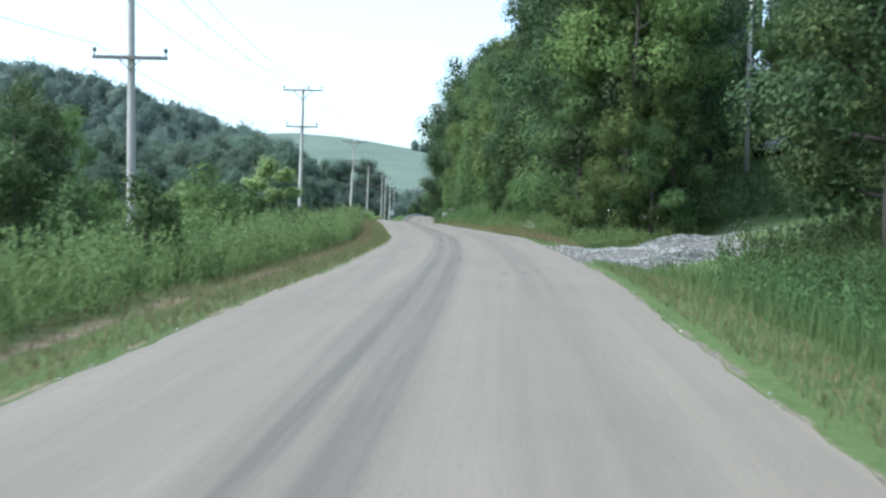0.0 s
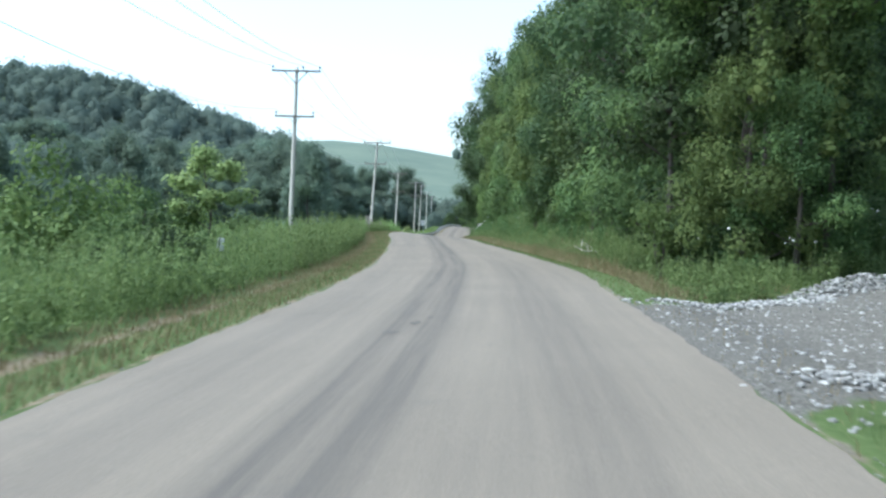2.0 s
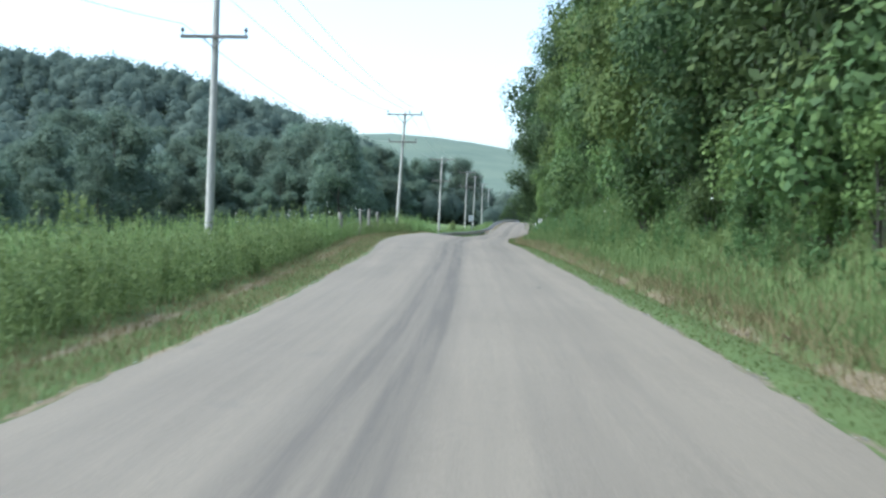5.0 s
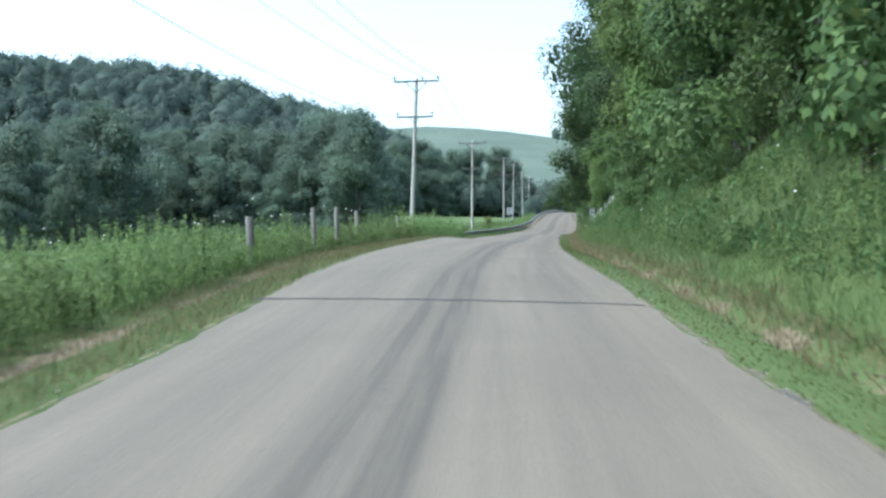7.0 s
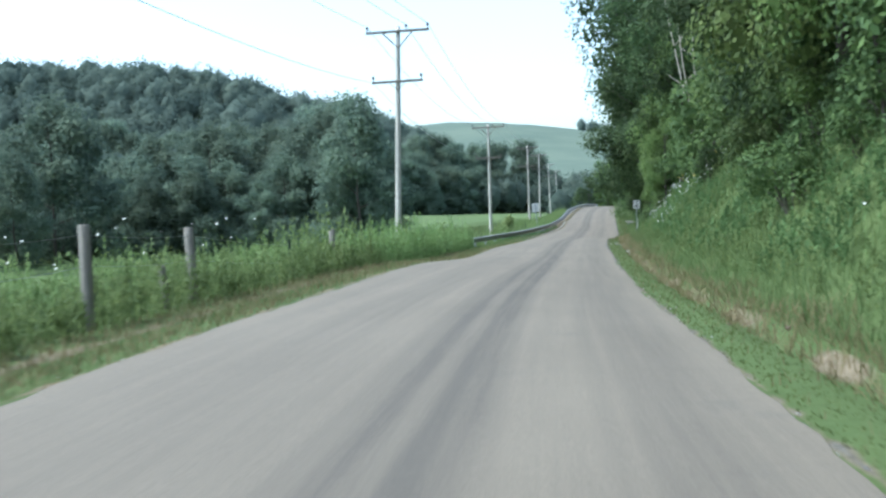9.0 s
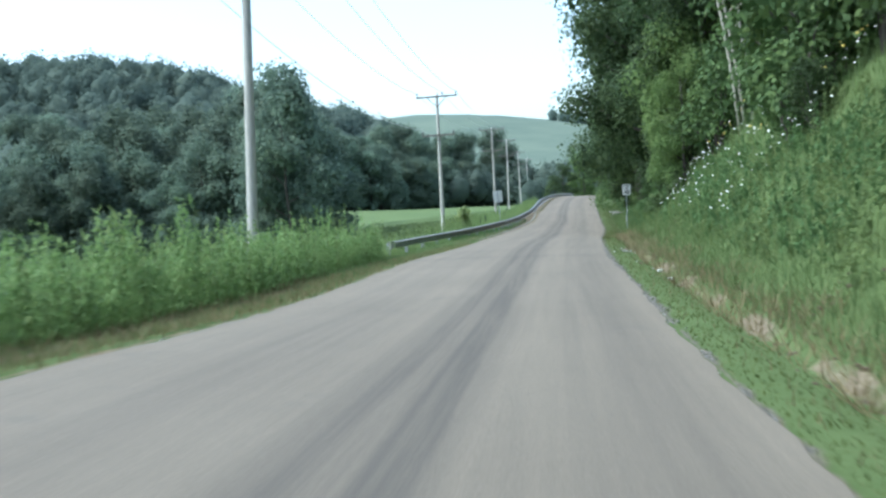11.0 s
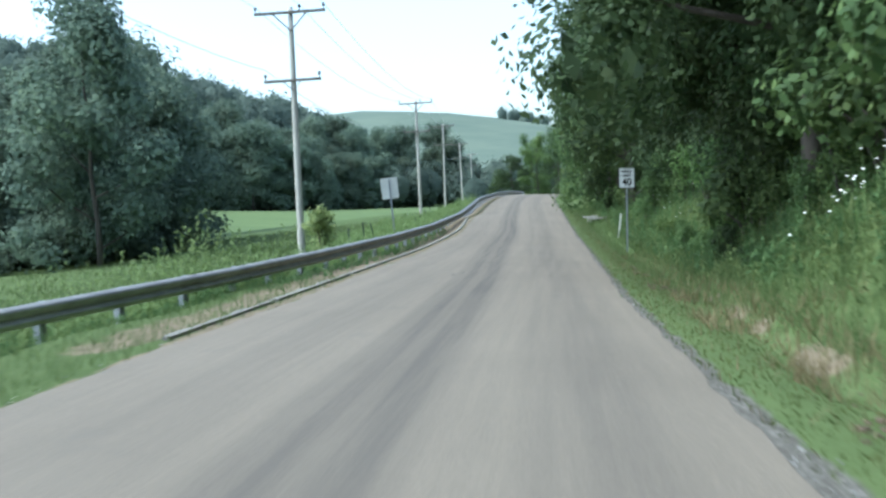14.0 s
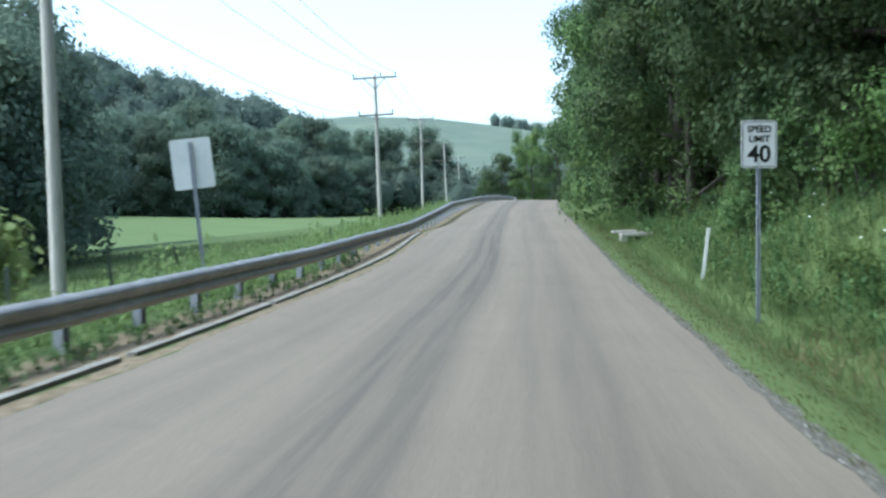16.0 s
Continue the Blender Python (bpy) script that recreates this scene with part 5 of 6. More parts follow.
def stones(name, spots, label, mat=None):
    shapes = stone_shapes(8, 5)
    vs, fs, o = [], [], 0
    for i, (x, y, z, s) in enumerate(spots):
        sv, sf = shapes[i % 8]
        a = rng.uniform(0, 6.28)
        m = np.array([[math.cos(a), -math.sin(a), 0], [math.sin(a), math.cos(a), 0], [0, 0, 1]])
        vs.append(sv @ m.T * s + (x, y, z))
        fs += [tuple(k + o for k in q) for q in sf]
        o += len(sv)
    tagged(new(name, mesh_from(name, np.concatenate(vs), fs, mat or GRAVEL)), label, "gravel", kind="stuff")


heap = []
for cx, cy, sx, sy, n, top in ((3.2, 28.3, 1.5, 0.8, 1500, 0.34), (5.2, 30.6, 1.3, 0.8, 700, 0.26), (1.9, 36.3, 1.5, 0.7, 650, 0.08), (4.4, 39.2, 1.6, 0.9, 900, 0.3)):
    for _ in range(n):
        u, w = rng.normal(0, 1, 2)
        x, y = cx + u * sx * 0.62 + w * 0.2, cy + w * sy * 0.62 + u * sx * 0.5
        s = rng.uniform(0.018, 0.055)
        heap.append((x, y, land_at(x, y) + top * math.exp(-0.5 * (u * u + w * w)) * rng.random() + s * 0.3, s))
stones("gravel_heaps", heap, "heaps of pale grey crushed stone beside the drive")
loose = []
for _ in range(1500):
    r = rng.uniform(0.05, 9)
    y = rng.uniform(23.6, 34.4) + 1.25 * r
    x = float(road_x(y)) + (HALF + r) * float(slant(y))
    loose.append((x, y, land_at(x, y) + 0.006, rng.uniform(0.012, 0.04)))
for _ in range(1300):
    y = rng.uniform(4, 200)
    s = rng.choice((-1, 1), p=(0.35, 0.65))
    d = s * (HALF + abs(rng.normal(0, 0.1)) - 0.22)
    x = float(road_x(y)) + d * float(slant(y))
    loose.append((x, y, land_at(x, y) + (0.006 if abs(d) > HALF - 0.3 else 0.17), rng.uniform(0.006, 0.016)))
stones("loose_gravel", loose, "loose grey gravel along the road's edge and drive")


# ---- parked car up the drive ----
def parked_car(x, y, turn):
    z = land_at(x, y)
    car = tagged(new("car"), "dark car parked under the trees up the drive", "car")
    car.matrix_basis = pose(x, y, z, 0, 0, turn)
    bm = bmesh.new()
    side = [(-2.2, 0.35), (-2.22, 0.75), (-2.05, 0.95), (-1.0, 1.02), (0.9, 1.0), (2.0, 0.85), (2.25, 0.65), (2.22, 0.35)]
    rows = [[bm.verts.new((px, w * (0.86 if k in (0, 7) else 0.9), pz)) for k, (px, pz) in enumerate(side)] for w in (-1, 1)]
    for k in range(len(side) - 1):
        bm.faces.new((rows[0][k], rows[0][k + 1], rows[1][k + 1], rows[1][k]))
    bm.faces.new(rows[0][::-1])
    bm.faces.new(rows[1])
    bm.faces.new((rows[0][-1], rows[0][0], rows[1][0], rows[1][-1]))
    bmesh.ops.recalc_face_normals(bm, faces=bm.faces)
    bmesh.ops.bevel(bm, geom=list(bm.edges), offset=0.05, segments=2, affect="EDGES")
    body = part("body", bm_mesh("body", bm, DARKPAINT, True), car)
    bm = bmesh.new()
    lo, hi = [(-1.75, 1.0), (0.95, 1.0)], [(-1.15, 1.45), (0.25, 1.45)]
    vs = [bm.verts.new((px, w * (0.8 if pz < 1.2 else 0.62), pz)) for w in (-1, 1) for px, pz in (lo[0], lo[1], hi[1], hi[0])]
    for q in ((0, 1, 2, 3), (7, 6, 5, 4), (1, 5, 6, 2), (0, 3, 7, 4), (3, 2, 6, 7)):
        bm.faces.new([vs[i] for i in q])
    bmesh.ops.recalc_face_normals(bm, faces=bm.faces)
    bmesh.ops.bevel(bm, geom=list(bm.edges), offset=0.03, segments=2, affect="EDGES")
    cabin = part("cabin", bm_mesh("cabin", bm, CARGLASS), car, "tinted windows")
    bm = bmesh.new()
    for w in (-0.63, 0.63):
        box_bm(1.42, 0.04, 0.05, (-0.45, w, 1.45), 0.01, bm=bm)
    box_bm(1.4, 1.24, 0.03, (-0.45, 0, 1.465), 0.01, bm=bm)
    part("roof", bm_mesh("roof", bm, DARKPAINT), cabin)
    for w in (-0.82, 0.82):
        part("belt_trim", bm_mesh("belt_trim", box_bm(2.6, 0.02, 0.035, (-0.4, w * 1.1, 0.99), 0.005), CHROME), body, "bright belt trim")
        part("headlight", bm_mesh("headlight", box_bm(0.06, 0.35, 0.16, (2.2, w * 0.75, 0.72), 0.02), CHROME), body, "clear headlight")
        for wx in (-1.35, 1.35):
            v, f = tube([(wx, w * 1.1 - 0.1, 0.33), (wx, w * 1.1 + 0.1, 0.33)], [0.33, 0.33], 20)
            wheel = part("wheel", mesh_from("wheel", v, f, RUBBER, True), car)
            v, f = tube([(wx, w * 1.1 - 0.11, 0.33), (wx, w * 1.1 + 0.11, 0.33)], [0.2, 0.2], 16)
            part("rim", mesh_from("rim", v, f, CHROME, True), wheel)


parked_car(13.2, 64.5, 232)


def service_pole(x, y, h):
    z = land_at(x, y)
    v, f = tube([(0, 0, -0.6), (0, 0, h * 0.5), (0.05, 0, h)], [0.15, 0.12, 0.09], 12)
    p = tagged(new("utility_pole"), "plain wooden service pole among the trees", "utility pole")
    p.matrix_basis = pose(x, y, z)
    part("pole", mesh_from("pole", v, f, POLEWOOD, True), p)
    v, f = tube([(0.09, 0, h - 0.5), (0.17, 0, h - 0.5), (0.17, 0, h - 0.35)], [0.02, 0.03, 0.03], 8)
    part("insulator", mesh_from("insulator", v, f, PORCELAIN), p)


service_pole(9.7, 56.5, 11.0)


def bare_trunk(x, y, h, lean, seed):
    """A slender pale trunk with a few bare twigs."""
    r = random.Random(seed)
    z = land_at(x, y)
    pts = [Vector((lean * h * u + 0.12 * math.sin(u * 5 + seed), 0.1 * math.cos(u * 4 + seed), h * u - 0.3)) for u in (0, 0.2, 0.4, 0.6, 0.8, 1)]
    pieces = [tube(pts, [0.055, 0.05, 0.046, 0.04, 0.033, 0.02], 8)]
    for k in range(7):
        u = r.uniform(0.35, 0.95)
        root = pts[int(u * 5)].lerp(pts[min(5, int(u * 5) + 1)], u * 5 - int(u * 5))
        w = r.uniform(0, 6.28)
        tip = root + Vector((math.cos(w), math.sin(w), 0.7)) * r.uniform(0.5, 1.2)
        pieces.append(tube([root, root.lerp(tip, 0.5) + Vector((0, 0, -0.06)), tip], [0.028, 0.02, 0.007], 5))
    v, f = join(pieces)
    t = tagged(new("dead_tree"), "slender pale leafless tree trunk on the bank", "tree", "bare trunks on the bank")
    t.matrix_basis = pose(x, y, z)
    part("trunk", mesh_from("trunk", v, f, PALEBARK, True), t)


for k, (x, y, h, lean) in enumerate(((-12.67, 142.2, 10, -0.12), (-12.6, 142.3, 9.5, -0.075), (-12.31, 142.6, 10, -0.03), (-9.6, 145.6, 9, -0.02), (-11.4, 135.6, 1.7, 0.55))):
    bare_trunk(x, y, h, lean, k)


def rail_shrub():
    bush = Kind(make_shrub(34, 2.0, 1.0, 340, 0.085, leaf_mat("bush_leaves", (0.24, 0.34, 0.13), (0.36, 0.46, 0.19), (0.46, 0.54, 0.25), 0.45, 0.35, 0.8, 0.12)), "light green sapling bush behind the guard rail", "shrub", "")
    bush.put(-29.75, 175.9, land_at(-29.75, 175.9) - 0.1, 90, 1.2, 1.02)


rail_shrub()


# ---- weeds and grasses ----
def scatter(n, y0, y1, d0, d1, power=1.0):
    y = rng.uniform(y0, y1, n)
    d = d0 + (d1 - d0) * rng.random(n) ** power
    x = road_x(y) + d * slant(y)
    return x, y, land(x, y), d


def blades(x, y, z, h, wide, lean):
    """Bent grass blades as narrow faces."""
    n = len(x)
    a = rng.uniform(0, 2 * math.pi, n)
    side = np.stack([np.cos(a), np.sin(a), 0 * a], 1) * (wide * rng.uniform(0.6, 1.4, n))[:, None]
    out = np.stack([-np.sin(a), np.cos(a), 0 * a], 1)
    tilt = out * (lean * h * rng.normal(0, 1, n))[:, None] + np.stack([0 * a, 0 * a, h], 1)
    base = np.stack([x, y, z - 0.03], 1)
    return np.stack([base - side, base + side, base + tilt + side * 0.25, base + tilt - side * 0.25], 1).reshape(-1, 3)


def grass(name, sets, mat, label):
    tagged(new(name, quads_mesh(name, np.concatenate(sets), mat)), label, "grass", kind="stuff")


def patchy(x, y, f, seed):
    return wave(x, y, f, seed) * 0.33 + 0.5


def weeds(name, n, y0, y1, d0, d1, tall, leaf, mat, label, per=9, keep=None):
    """Tall leafy weeds: an upright spray of narrow leaves for each plant."""
    x, y, z, d = scatter(n, y0, y1, d0, d1)
    ok = np.ones(n, bool) if keep is None else keep(x, y, d)
    x, y, z = x[ok], y[ok], z[ok]
    n = len(x)
    h = tall * rng.uniform(0.45, 1.2, n) * (0.45 + 0.8 * patchy(x, y, 0.55, 1.0) + 0.6 * (patchy(x, y, 2.1, 2.0) - 0.5) + 0.22 * (rng.random(n) < 0.07))
    k = np.repeat(np.arange(n), per)
    u = rng.random(n * per) ** 0.7
    w = rng.uniform(0, 2 * math.pi, n * per)
    reach = leaf * (2.6 - 2.0 * u) * rng.random(n * per)
    c = np.stack([x[k] + np.cos(w) * reach * 0.8, y[k] + np.sin(w) * reach * 0.8, z[k] + u * h[k]], 1)
    along = np.stack([np.cos(w), np.sin(w), rng.normal(0.35, 0.7, n * per)], 1) * (leaf * rng.uniform(0.5, 1.2, n * per))[:, None]
    across = np.stack([-np.sin(w), np.cos(w), rng.normal(0, 0.3, n * per)], 1) * (leaf * 0.26)
    q = np.stack([c - along * 0.6, c + across, c + along * 0.7, c - across], 1).reshape(-1, 3)
    stalk = blades(x, y, z, h, 0.006, 0.08)
    tagged(new(name, quads_mesh(name, np.concatenate([q, stalk]), mat)), label, "weeds", kind="stuff")


for y0, y1, n, tall, leaf in ((-4, 42, 5800, 1.05, 0.07), (42, 78, 4500, 1.2, 0.075), (78, 90, 1700, 0.95, 0.07), (90, 112, 3000, 0.68, 0.065), (112, 136, 3000, 1.2, 0.075)):
    weeds("tall_weeds", n, y0, y1, -HALF - 1.3, -HALF - 6.3, tall, leaf, WEED, "tall green weeds along the road's edge", 30, lambda x, y, d: ~((np.abs(x + 8.3) < 0.3) & (y > 34.5) & (y < 38.9)))
weeds("back_weeds", 7500, -4, 148, -HALF - 6, -HALF - 16, 1.4, 0.11, WEED, "tall rough weeds below the road", 16)
weeds("low_weeds", 11500, 108, 164, -HALF - 1.6, -HALF - 11, 1.25, 0.09, WEED, "weeds and long grass by the guard rail's end", 16, lambda x, y, d: np.where(y < 149, (d < -HALF - 1.6 - 1.9 * step01(y, 136, 146)), x < np.interp(y, RAIL_Y, RAIL_X) - 0.5))
weeds("rail_weeds", 12500, 149, 230, -HALF - 0.9, -HALF - 8.5, 0.7, 0.08, WEED, "low weeds behind the guard rail", 12, lambda x, y, d: x < np.interp(y, RAIL_Y, RAIL_X) - 0.25)
weeds("rail_front_weeds", 2000, 148.5, 186, -HALF - 0.45, -HALF - 3.6, 0.2, 0.05, BANKLEAF, "dark low weeds under the guard rail", 16, lambda x, y, d: (x > np.interp(y, RAIL_Y, RAIL_X) - 0.3) & (x < np.interp(y, RAIL_Y, RAIL_X) + 0.95))
weeds("bank_weeds", 9000, 44, 215, HALF + 1.7, HALF + 7.5, 0.55, 0.075, WEED, "leafy weeds on the bank below the wood", 18, lambda x, y, d: (patchy(x, y, 0.8, 3.0) > 0.3) & ~((y > 124) & (y < 148) & (d > HALF + 4.6)) & (np.hypot(x + 14.9, (y - 137.4) * 0.6) > 0.6))
weeds("bank_brush", 9000, 54, 215, HALF + 1.9, HALF + 8.0, 0.72, 0.09, BANKLEAF, "dark leafy brush on the bank below the wood", 20, lambda x, y, d: (patchy(x, y, 0.5, 7.0) > 0.35) & ~((y > 124) & (y < 148) & (d > HALF + 4.0)) & (np.hypot(x + 14.9, (y - 137.4) * 0.6) > 0.6))
weeds("corner_weeds", 5200, 35, 54, HALF + 1.0, HALF + 8.0, 0.6, 0.065, WEED, "long weeds at the corner of the drive", 20, lambda x, y, d: (y - 1.25 * (d - HALF) > 34.4) & (d > HALF + 1.0 + 0.8 * rng.random(len(d))))
weeds("drive_side_weeds", 5000, 14, 36, HALF + 3.5, HALF + 13, 0.8, 0.075, BANKLEAF, "long weeds beside the gravel drive", 18, lambda x, y, d: y - 1.25 * np.clip(d - HALF, 0, 9) < 23.2)
weeds("drive_bank_weeds", 6000, 40, 63, HALF + 6.5, HALF + 24, 0.36, 0.09, BANKLEAF, "dark weeds under the trees up the drive", 14, lambda x, y, d: y - 1.25 * np.clip(d - HALF, 0, 9) > 34.6)
weeds("drive_weeds", 5000, 2, 24, HALF + 2.4, HALF + 9, 0.75, 0.07, BANKLEAF, "long weeds and grass below the drive", 16)
x, y, z, d = scatter(60000, -6, 160, -HALF + 0.12, -HALF - 2.0)
ok = ((np.abs(-d - HALF - 1.02) > 0.32) | (rng.random(len(d)) < 0.12) | (y > 126)) & (rng.random(len(d)) < 0.75)
x2, y2, z2, d2 = scatter(95000, -6, 215, HALF + 0.1, HALF + 2.8)
ok2 = ((d2 - HALF > cut_at(y2)) | (y2 < 34)) & ~((y2 - 1.25 * (d2 - HALF) > 23.8) & (y2 - 1.25 * (d2 - HALF) < 34.4))
grass("verge_grass", [blades(x[ok], y[ok], z[ok], rng.uniform(0.05, 0.16, ok.sum()), 0.006, 0.5), blades(x2[ok2], y2[ok2], z2[ok2], rng.uniform(0.05, 0.17, ok2.sum()), 0.006, 0.5)], GRASS, "short green verge grass")
# sun-dried tufts along the left verge and on the right one short of the drive
x, y, z, d = scatter(26000, -6, 128, -HALF + 0.1, -HALF - 1.7)
ok = patchy(x, y, 0.9, 5.0) > 0.2
x2, y2, z2, d2 = scatter(5000, -6, 22, HALF + 0.1, HALF + 1.5)
grass("dry_verge_grass", [blades(x[ok], y[ok], z[ok], rng.uniform(0.05, 0.13, ok.sum()), 0.007, 0.6), blades(x2, y2, z2, rng.uniform(0.05, 0.13, len(x2)), 0.007, 0.6)], DRYGRASS, "dry straw-coloured grass along the verge")
x, y, z, d = scatter(110000, 33, 215, HALF - 0.1, HALF + 1.6)
ok = (y - 1.25 * (d - HALF) > 34.4) & (d - HALF < cut_at(y) - 0.05)
grass("mown_grass", [blades(x[ok], y[ok], z[ok], rng.uniform(0.025, 0.06, ok.sum()), 0.011, 0.9)], MOWN, "short mown green grass at the road's edge")
x, y, z, d = scatter(78000, 44, 215, HALF + 1.0, HALF + 7.5)
grass("bank_grass", [blades(x, y, z, rng.uniform(0.16, 0.42, len(x)), 0.007, 0.75)], GRASS, "long green grass on the bank")
x, y, z, d = scatter(30000, 36, 178, HALF + 0.5, HALF + 2.4, 1.3)
ok = (np.abs(d - HALF - cut_at(y) - 0.12) < 0.3 + 0.5 * (patchy(x, y, 0.9, 5.0) > 0.6)) & (y - 1.25 * (d - HALF) > 34.6)
x2, y2, z2, d2 = scatter(7000, -4, 128, -HALF - 0.6, -HALF - 1.5)
grass("dry_grass", [blades(*scatter(26000, -4, 146, -HALF + 0.14, -HALF - 1.0)[:3], rng.uniform(0.04, 0.14, 26000), 0.006, 0.7), blades(*scatter(5000, -4, 200, HALF - 0.1, HALF + 1.2)[:3], rng.uniform(0.04, 0.13, 5000), 0.006, 0.7), blades(*scatter(11000, 38, 66, HALF + 0.7, HALF + 3.6, 1.3)[:3], rng.uniform(0.06, 0.22, 11000), 0.007, 1.2), blades(x[ok], y[ok], z[ok], rng.uniform(0.08, 0.28, ok.sum()), 0.007, 1.1), blades(x2, y2, z2, rng.uniform(0.05, 0.2, len(x2)), 0.007, 0.8)], DRYGRASS, "straw-coloured dead grass at the bank's foot")
x, y, z, d = scatter(60000, 150, 230, -HALF - 3, -HALF - 40, 1.5)
grass("meadow_grass", [blades(x, y, z, rng.uniform(0.15, 0.35, len(x)), 0.012, 0.4)], GRASS, "mown green meadow grass")
x, y, z, d = scatter(9000, 0, 26, HALF + 1.7, HALF + 6)
grass("ditch_grass", [blades(x, y, z, rng.uniform(0.2, 0.6, len(x)), 0.008, 0.35)], GRASS, "long green grass in the roadside ditch")


def umbels(name, spots, mat, label):
    """Flat flower heads on thin stems."""
    v, f = [], []
    for x, y, z, h, s in spots:
        o = len(v)
        tip = rng.uniform(0.2, 1.1)
        v.append((x, y - s * 0.25 * math.sin(tip), z + h + s * 0.25))
        for k in range(7):
            a = 2 * math.pi * k / 7
            v.append((x + s * math.cos(a), y + s * math.sin(a) * math.cos(tip), z + h + s * math.sin(a) * math.sin(tip) + s * 0.12 * math.sin(a * 3)))
        f += [(o, o + 1 + k, o + 1 + (k + 1) % 7) for k in range(7)]
    tagged(new(name, mesh_from(name, v, f, mat)), label, "flowers", kind="stuff")
    st = np.array([(x, y, z, h) for x, y, z, h, s in spots])
    grass(name + "_stalks", [blades(st[:, 0], st[:, 1], st[:, 2], st[:, 3], 0.005, 0.02)], WEED, "thin green flower stalks")


spots = []
for n, y0, y1, d0, d1, h0, h1 in ((70, 40, 50, 5.0, 9.0, 0.9, 1.5), (60, 46, 70, 5, 7, 0.7, 1.2), (170, 126, 143, 4.6, 8.2, 0.6, 1.0), (120, 143, 156, 4.8, 7.2, 0.6, 1.0), (40, 178, 195, 6.2, 8.5, 0.7, 1.3), (45, 84, 108, -9.0, -5.5, 1.3, 1.9), (16, 70, 100, 5.0, 7.0, 0.5, 0.9)):
    for _ in range(n):
        x, y, z = beside(rng.uniform(y0, y1), rng.uniform(d0, d1))
        spots.append((x, y, z, rng.uniform(h0, h1), rng.uniform(0.012, 0.028)))
umbels("lace_flowers", spots, PETAL, "white umbels of wild carrot")
spots = []
for n, y0, y1, d0, d1, h0, h1 in ((90, 128, 158, 6.4, 8.4, 0.6, 1.0), (60, 60, 90, 6.5, 8.5, 0.8, 1.3), (90, 100, 126, 7.5, 9.5, 1.0, 1.5)):
    for _ in range(n):
        x, y, z = beside(rng.uniform(y0, y1), rng.uniform(d0, d1))
        spots.append((x, y, z, rng.uniform(h0, h1), rng.uniform(0.02, 0.042)))
umbels("goldenrod", spots, YELLOWPETAL, "yellow heads of goldenrod on the bank")


# ---- small things by the road ----
def white_tag():
    x, y = -8.91, 38.47
    z = land_at(x, y)
    t = tagged(new("marker_stake"), "thin dark stake with a white plastic tag among weeds", "marker")
    t.matrix_basis = pose(x, y, z, 0, 4, 25)
    h = 1.3 - z
    part("stake", bm_mesh("stake", box_bm(0.035, 0.012, h + 0.3, (0, 0, h / 2 - 0.15), 0.003), GREENPOST), t)
    bm = bmesh.new()
    bmesh.ops.create_grid(bm, x_segments=4, y_segments=5, size=0.5, matrix=Matrix.Translation((0.03, -0.012, h - 0.15)) @ Matrix.Rotation(radians(90), 4, "X") @ Matrix.Diagonal((0.14, 0.27, 1, 1)))
    for v in bm.verts:
        v.co.y += 0.03 * math.sin(v.co.x * 18) + 0.02 * math.sin(v.co.z * 9)
    got = bmesh.ops.extrude_face_region(bm, geom=list(bm.faces))
    bmesh.ops.translate(bm, vec=(0, 0.002, 0), verts=[g for g in got["geom"] if isinstance(g, bmesh.types.BMVert)])
    part("tag", bm_mesh("tag", bm, WHITEPAINT, True), t, "curled white plastic tag")


white_tag()


KERBSTONE = plain_mat("worn_concrete", (0.23, 0.22, 0.2), 0.95, vary=0.35, scale=5, bump_amount=0.4)


# broken kerb along the road's edge below the guard rail
def kerb(y0, y1, wide, high):
    n = max(3, int((y1 - y0) / 0.35))
    v, f = [], []
    for k in range(n + 1):
        y = y0 + (y1 - y0) * k / n
        d = -HALF - 0.03
        w = wide * (0.5 + 0.75 * rnd.random())
        for dd, up in ((0, -0.1), (0, high * 0.8), (-0.03, high), (-w + 0.03, high * rnd.uniform(0.85, 1.05)), (-w, high * 0.7), (-w - 0.02, -0.14)):
            v.append((float(road_x(y)) + (d + dd) * float(slant(y)), y, road_top(y, -HALF) + up))
    m = 6
    for k in range(n):
        f += [(k * m + j, (k + 1) * m + j, (k + 1) * m + j + 1, k * m + j + 1) for j in range(m - 1)]
    f += [tuple(range(m))[::-1], tuple(n * m + j for j in range(m))]
    tagged(new("kerb", mesh_from("kerb", v, f, KERBSTONE)), "low pale broken kerb along the road's edge", "kerb", kind="structure")


for y0, y1 in ((150.2, 154.6), (154.75, 160.4), (160.6, 165.2), (165.3, 170.9), (171.2, 175.8), (176.0, 181.0), (181.2, 188.0), (188.4, 196.0)):
    kerb(y0, y1, 0.13, 0.03)


# oil stains and scuffs on the road
STAIN = plain_mat("oily_chip_seal", (0.098, 0.087, 0.076), 1.0, vary=0.3, scale=5, bump_amount=0.3)
def stain(y0, d0, long, wide, seed):
    r = random.Random(seed)
    v, f = [], []
    n = 18
    for k in range(n):
        a = 2 * math.pi * k / n
        s = r.uniform(0.45, 1.25)
        y, d = y0 + math.sin(a) * long / 2 * s, d0 + math.cos(a) * wide / 2 * s
        v.append((float(road_x(y)) + d * float(slant(y)), y, road_top(y, d) + 0.005))
    tagged(new("oil_stain", mesh_from("oil_stain", v, [tuple(range(n))], STAIN)), "dark oil stain on the worn road", "stain", kind="structure")


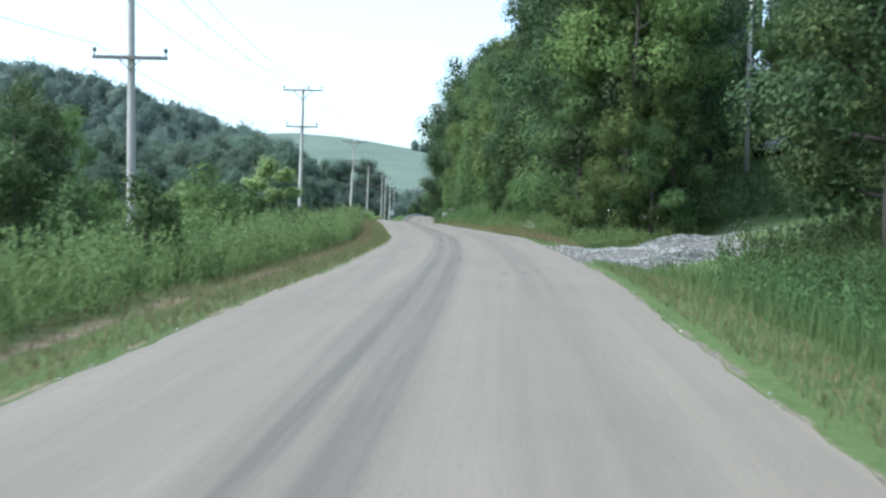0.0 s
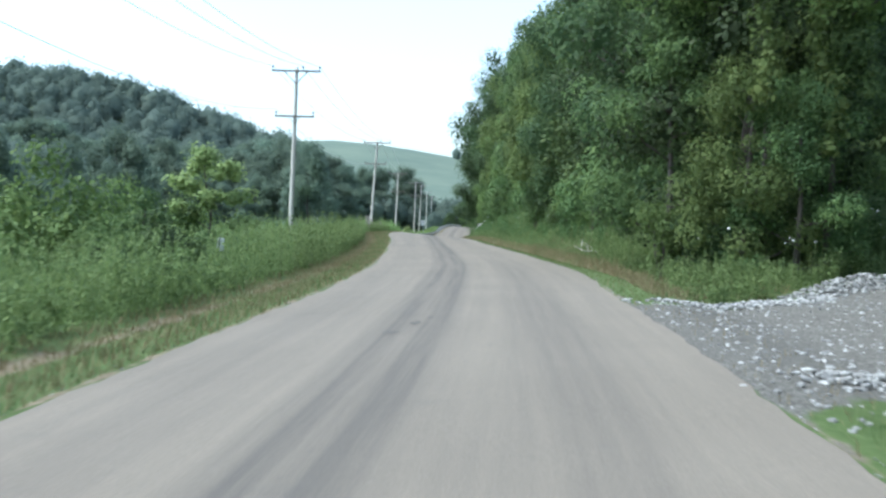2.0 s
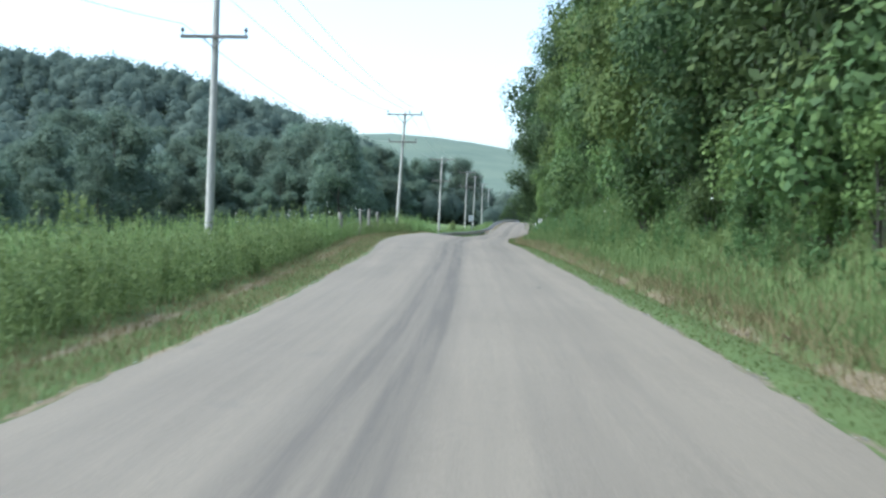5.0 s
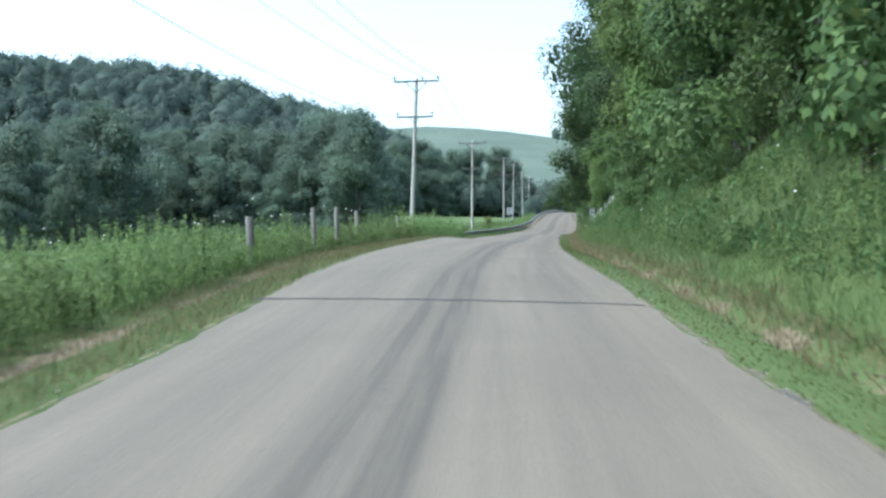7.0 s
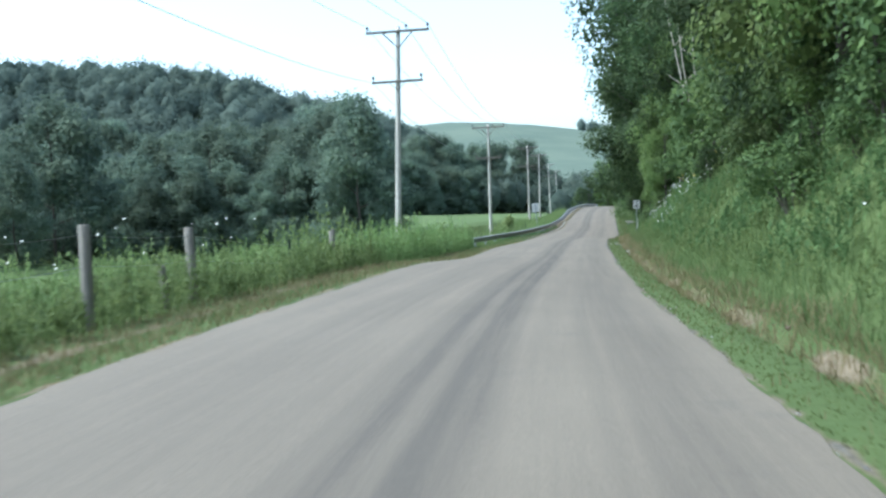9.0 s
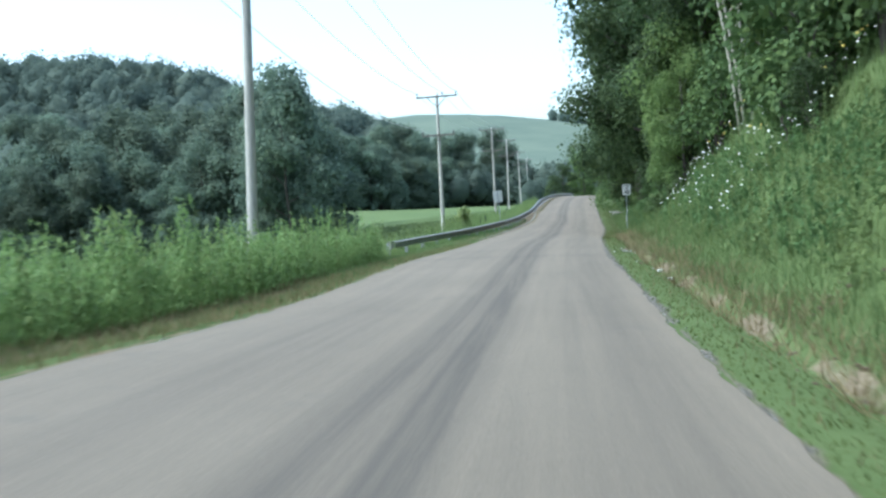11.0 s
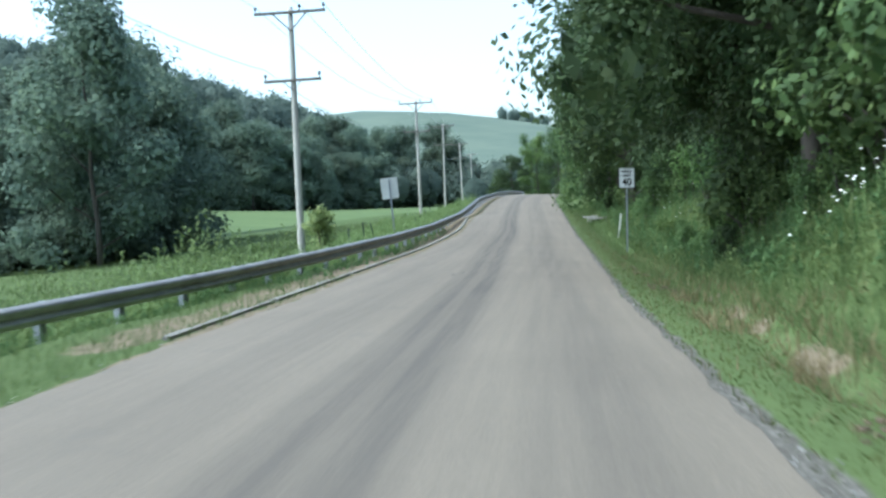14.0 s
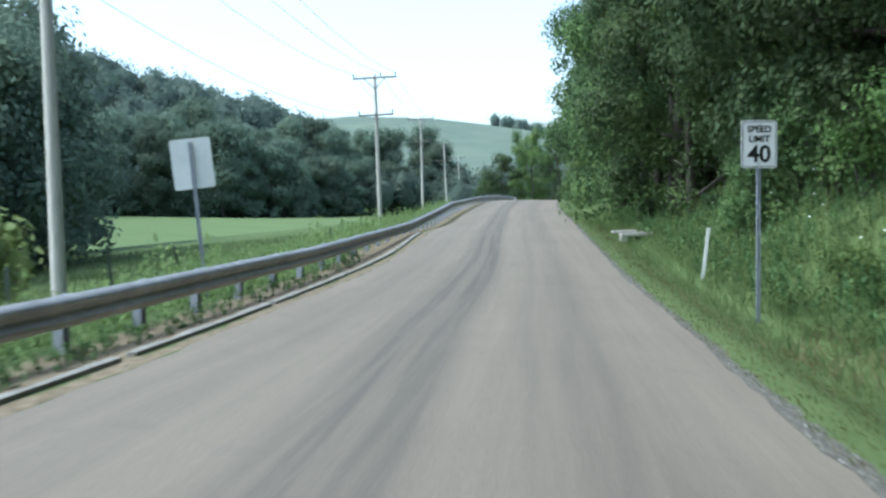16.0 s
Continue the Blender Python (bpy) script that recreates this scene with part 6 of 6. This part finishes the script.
def lateral(x, y):
    return (x - float(road_x(y))) / float(slant(y))


for k, (x, y, long, wide) in enumerate(((-0.9, 18.9, 0.35, 0.2), (-0.55, 19.15, 0.4, 0.2), (-22.25, 160.7, 0.4, 0.1), (-22.18, 161.4, 0.5, 0.09), (-22.1, 161.9, 0.3, 0.12), (-3.0, 29.4, 0.55, 0.13), (-3.1, 28.3, 0.3, 0.2), (-2.95, 30.2, 0.3, 0.1), (-3.3, 34.5, 0.12, 0.4), (-6.0, 64.0, 0.5, 0.12))):
    stain(y, lateral(x, y), long, wide, k)


# clods of bare earth torn from the bank's foot
EARTH = plain_mat("brown_earth", (0.13, 0.095, 0.065), 0.95, vary=0.4, scale=9, bump_amount=0.6)
clods = []
for cx, cy, n in ((-18.8, 170.0, 12), (-18.55, 166.7, 14), (-18.05, 161.0, 22), (-17.0, 145.6, 26), (-16.7, 143.8, 30), (-16.45, 141.7, 34), (-14.78, 137.9, 46), (-15.6, 134.0, 16), (-14.9, 129.0, 14), (-14.2, 125.0, 12), (-12.6, 118.0, 10)):
    for _ in range(n):
        x, y = cx + rng.normal(0, 0.22), cy + rng.normal(0, 0.6)
        s = rng.uniform(0.02, 0.06)
        clods.append((x, y, land_at(x, y) + s * 0.1, s))
for _ in range(420):
    y = rng.uniform(39, 140)
    if patchy(0.0, y, 0.35, 4.0) > 0.42:
        x, y, z = beside(y, HALF + float(cut_at(y)) + rng.normal(0, 0.12))
        s = rng.uniform(0.015, 0.045)
        clods.append((x, y, z + s * 0.1, s))
stones("earth_clods", clods, "brown clods of bare earth along the bank's foot", EARTH)
rubble = []
for cx, cy, n in ((-14.5, 124.5, 3), (-14.8, 126.6, 1), (-15.3, 128.5, 1), (-15.9, 132.6, 12), (-15.95, 133.8, 8)):
    for _ in range(n):
        x, y = cx + rng.normal(0, 0.12), cy + rng.normal(0, 0.25)
        s = rng.uniform(0.015, 0.038)
        rubble.append((x, y, land_at(x, y) + s * 0.3, s))
stones("pale_rubble", rubble, "pale broken stones lying in the verge")
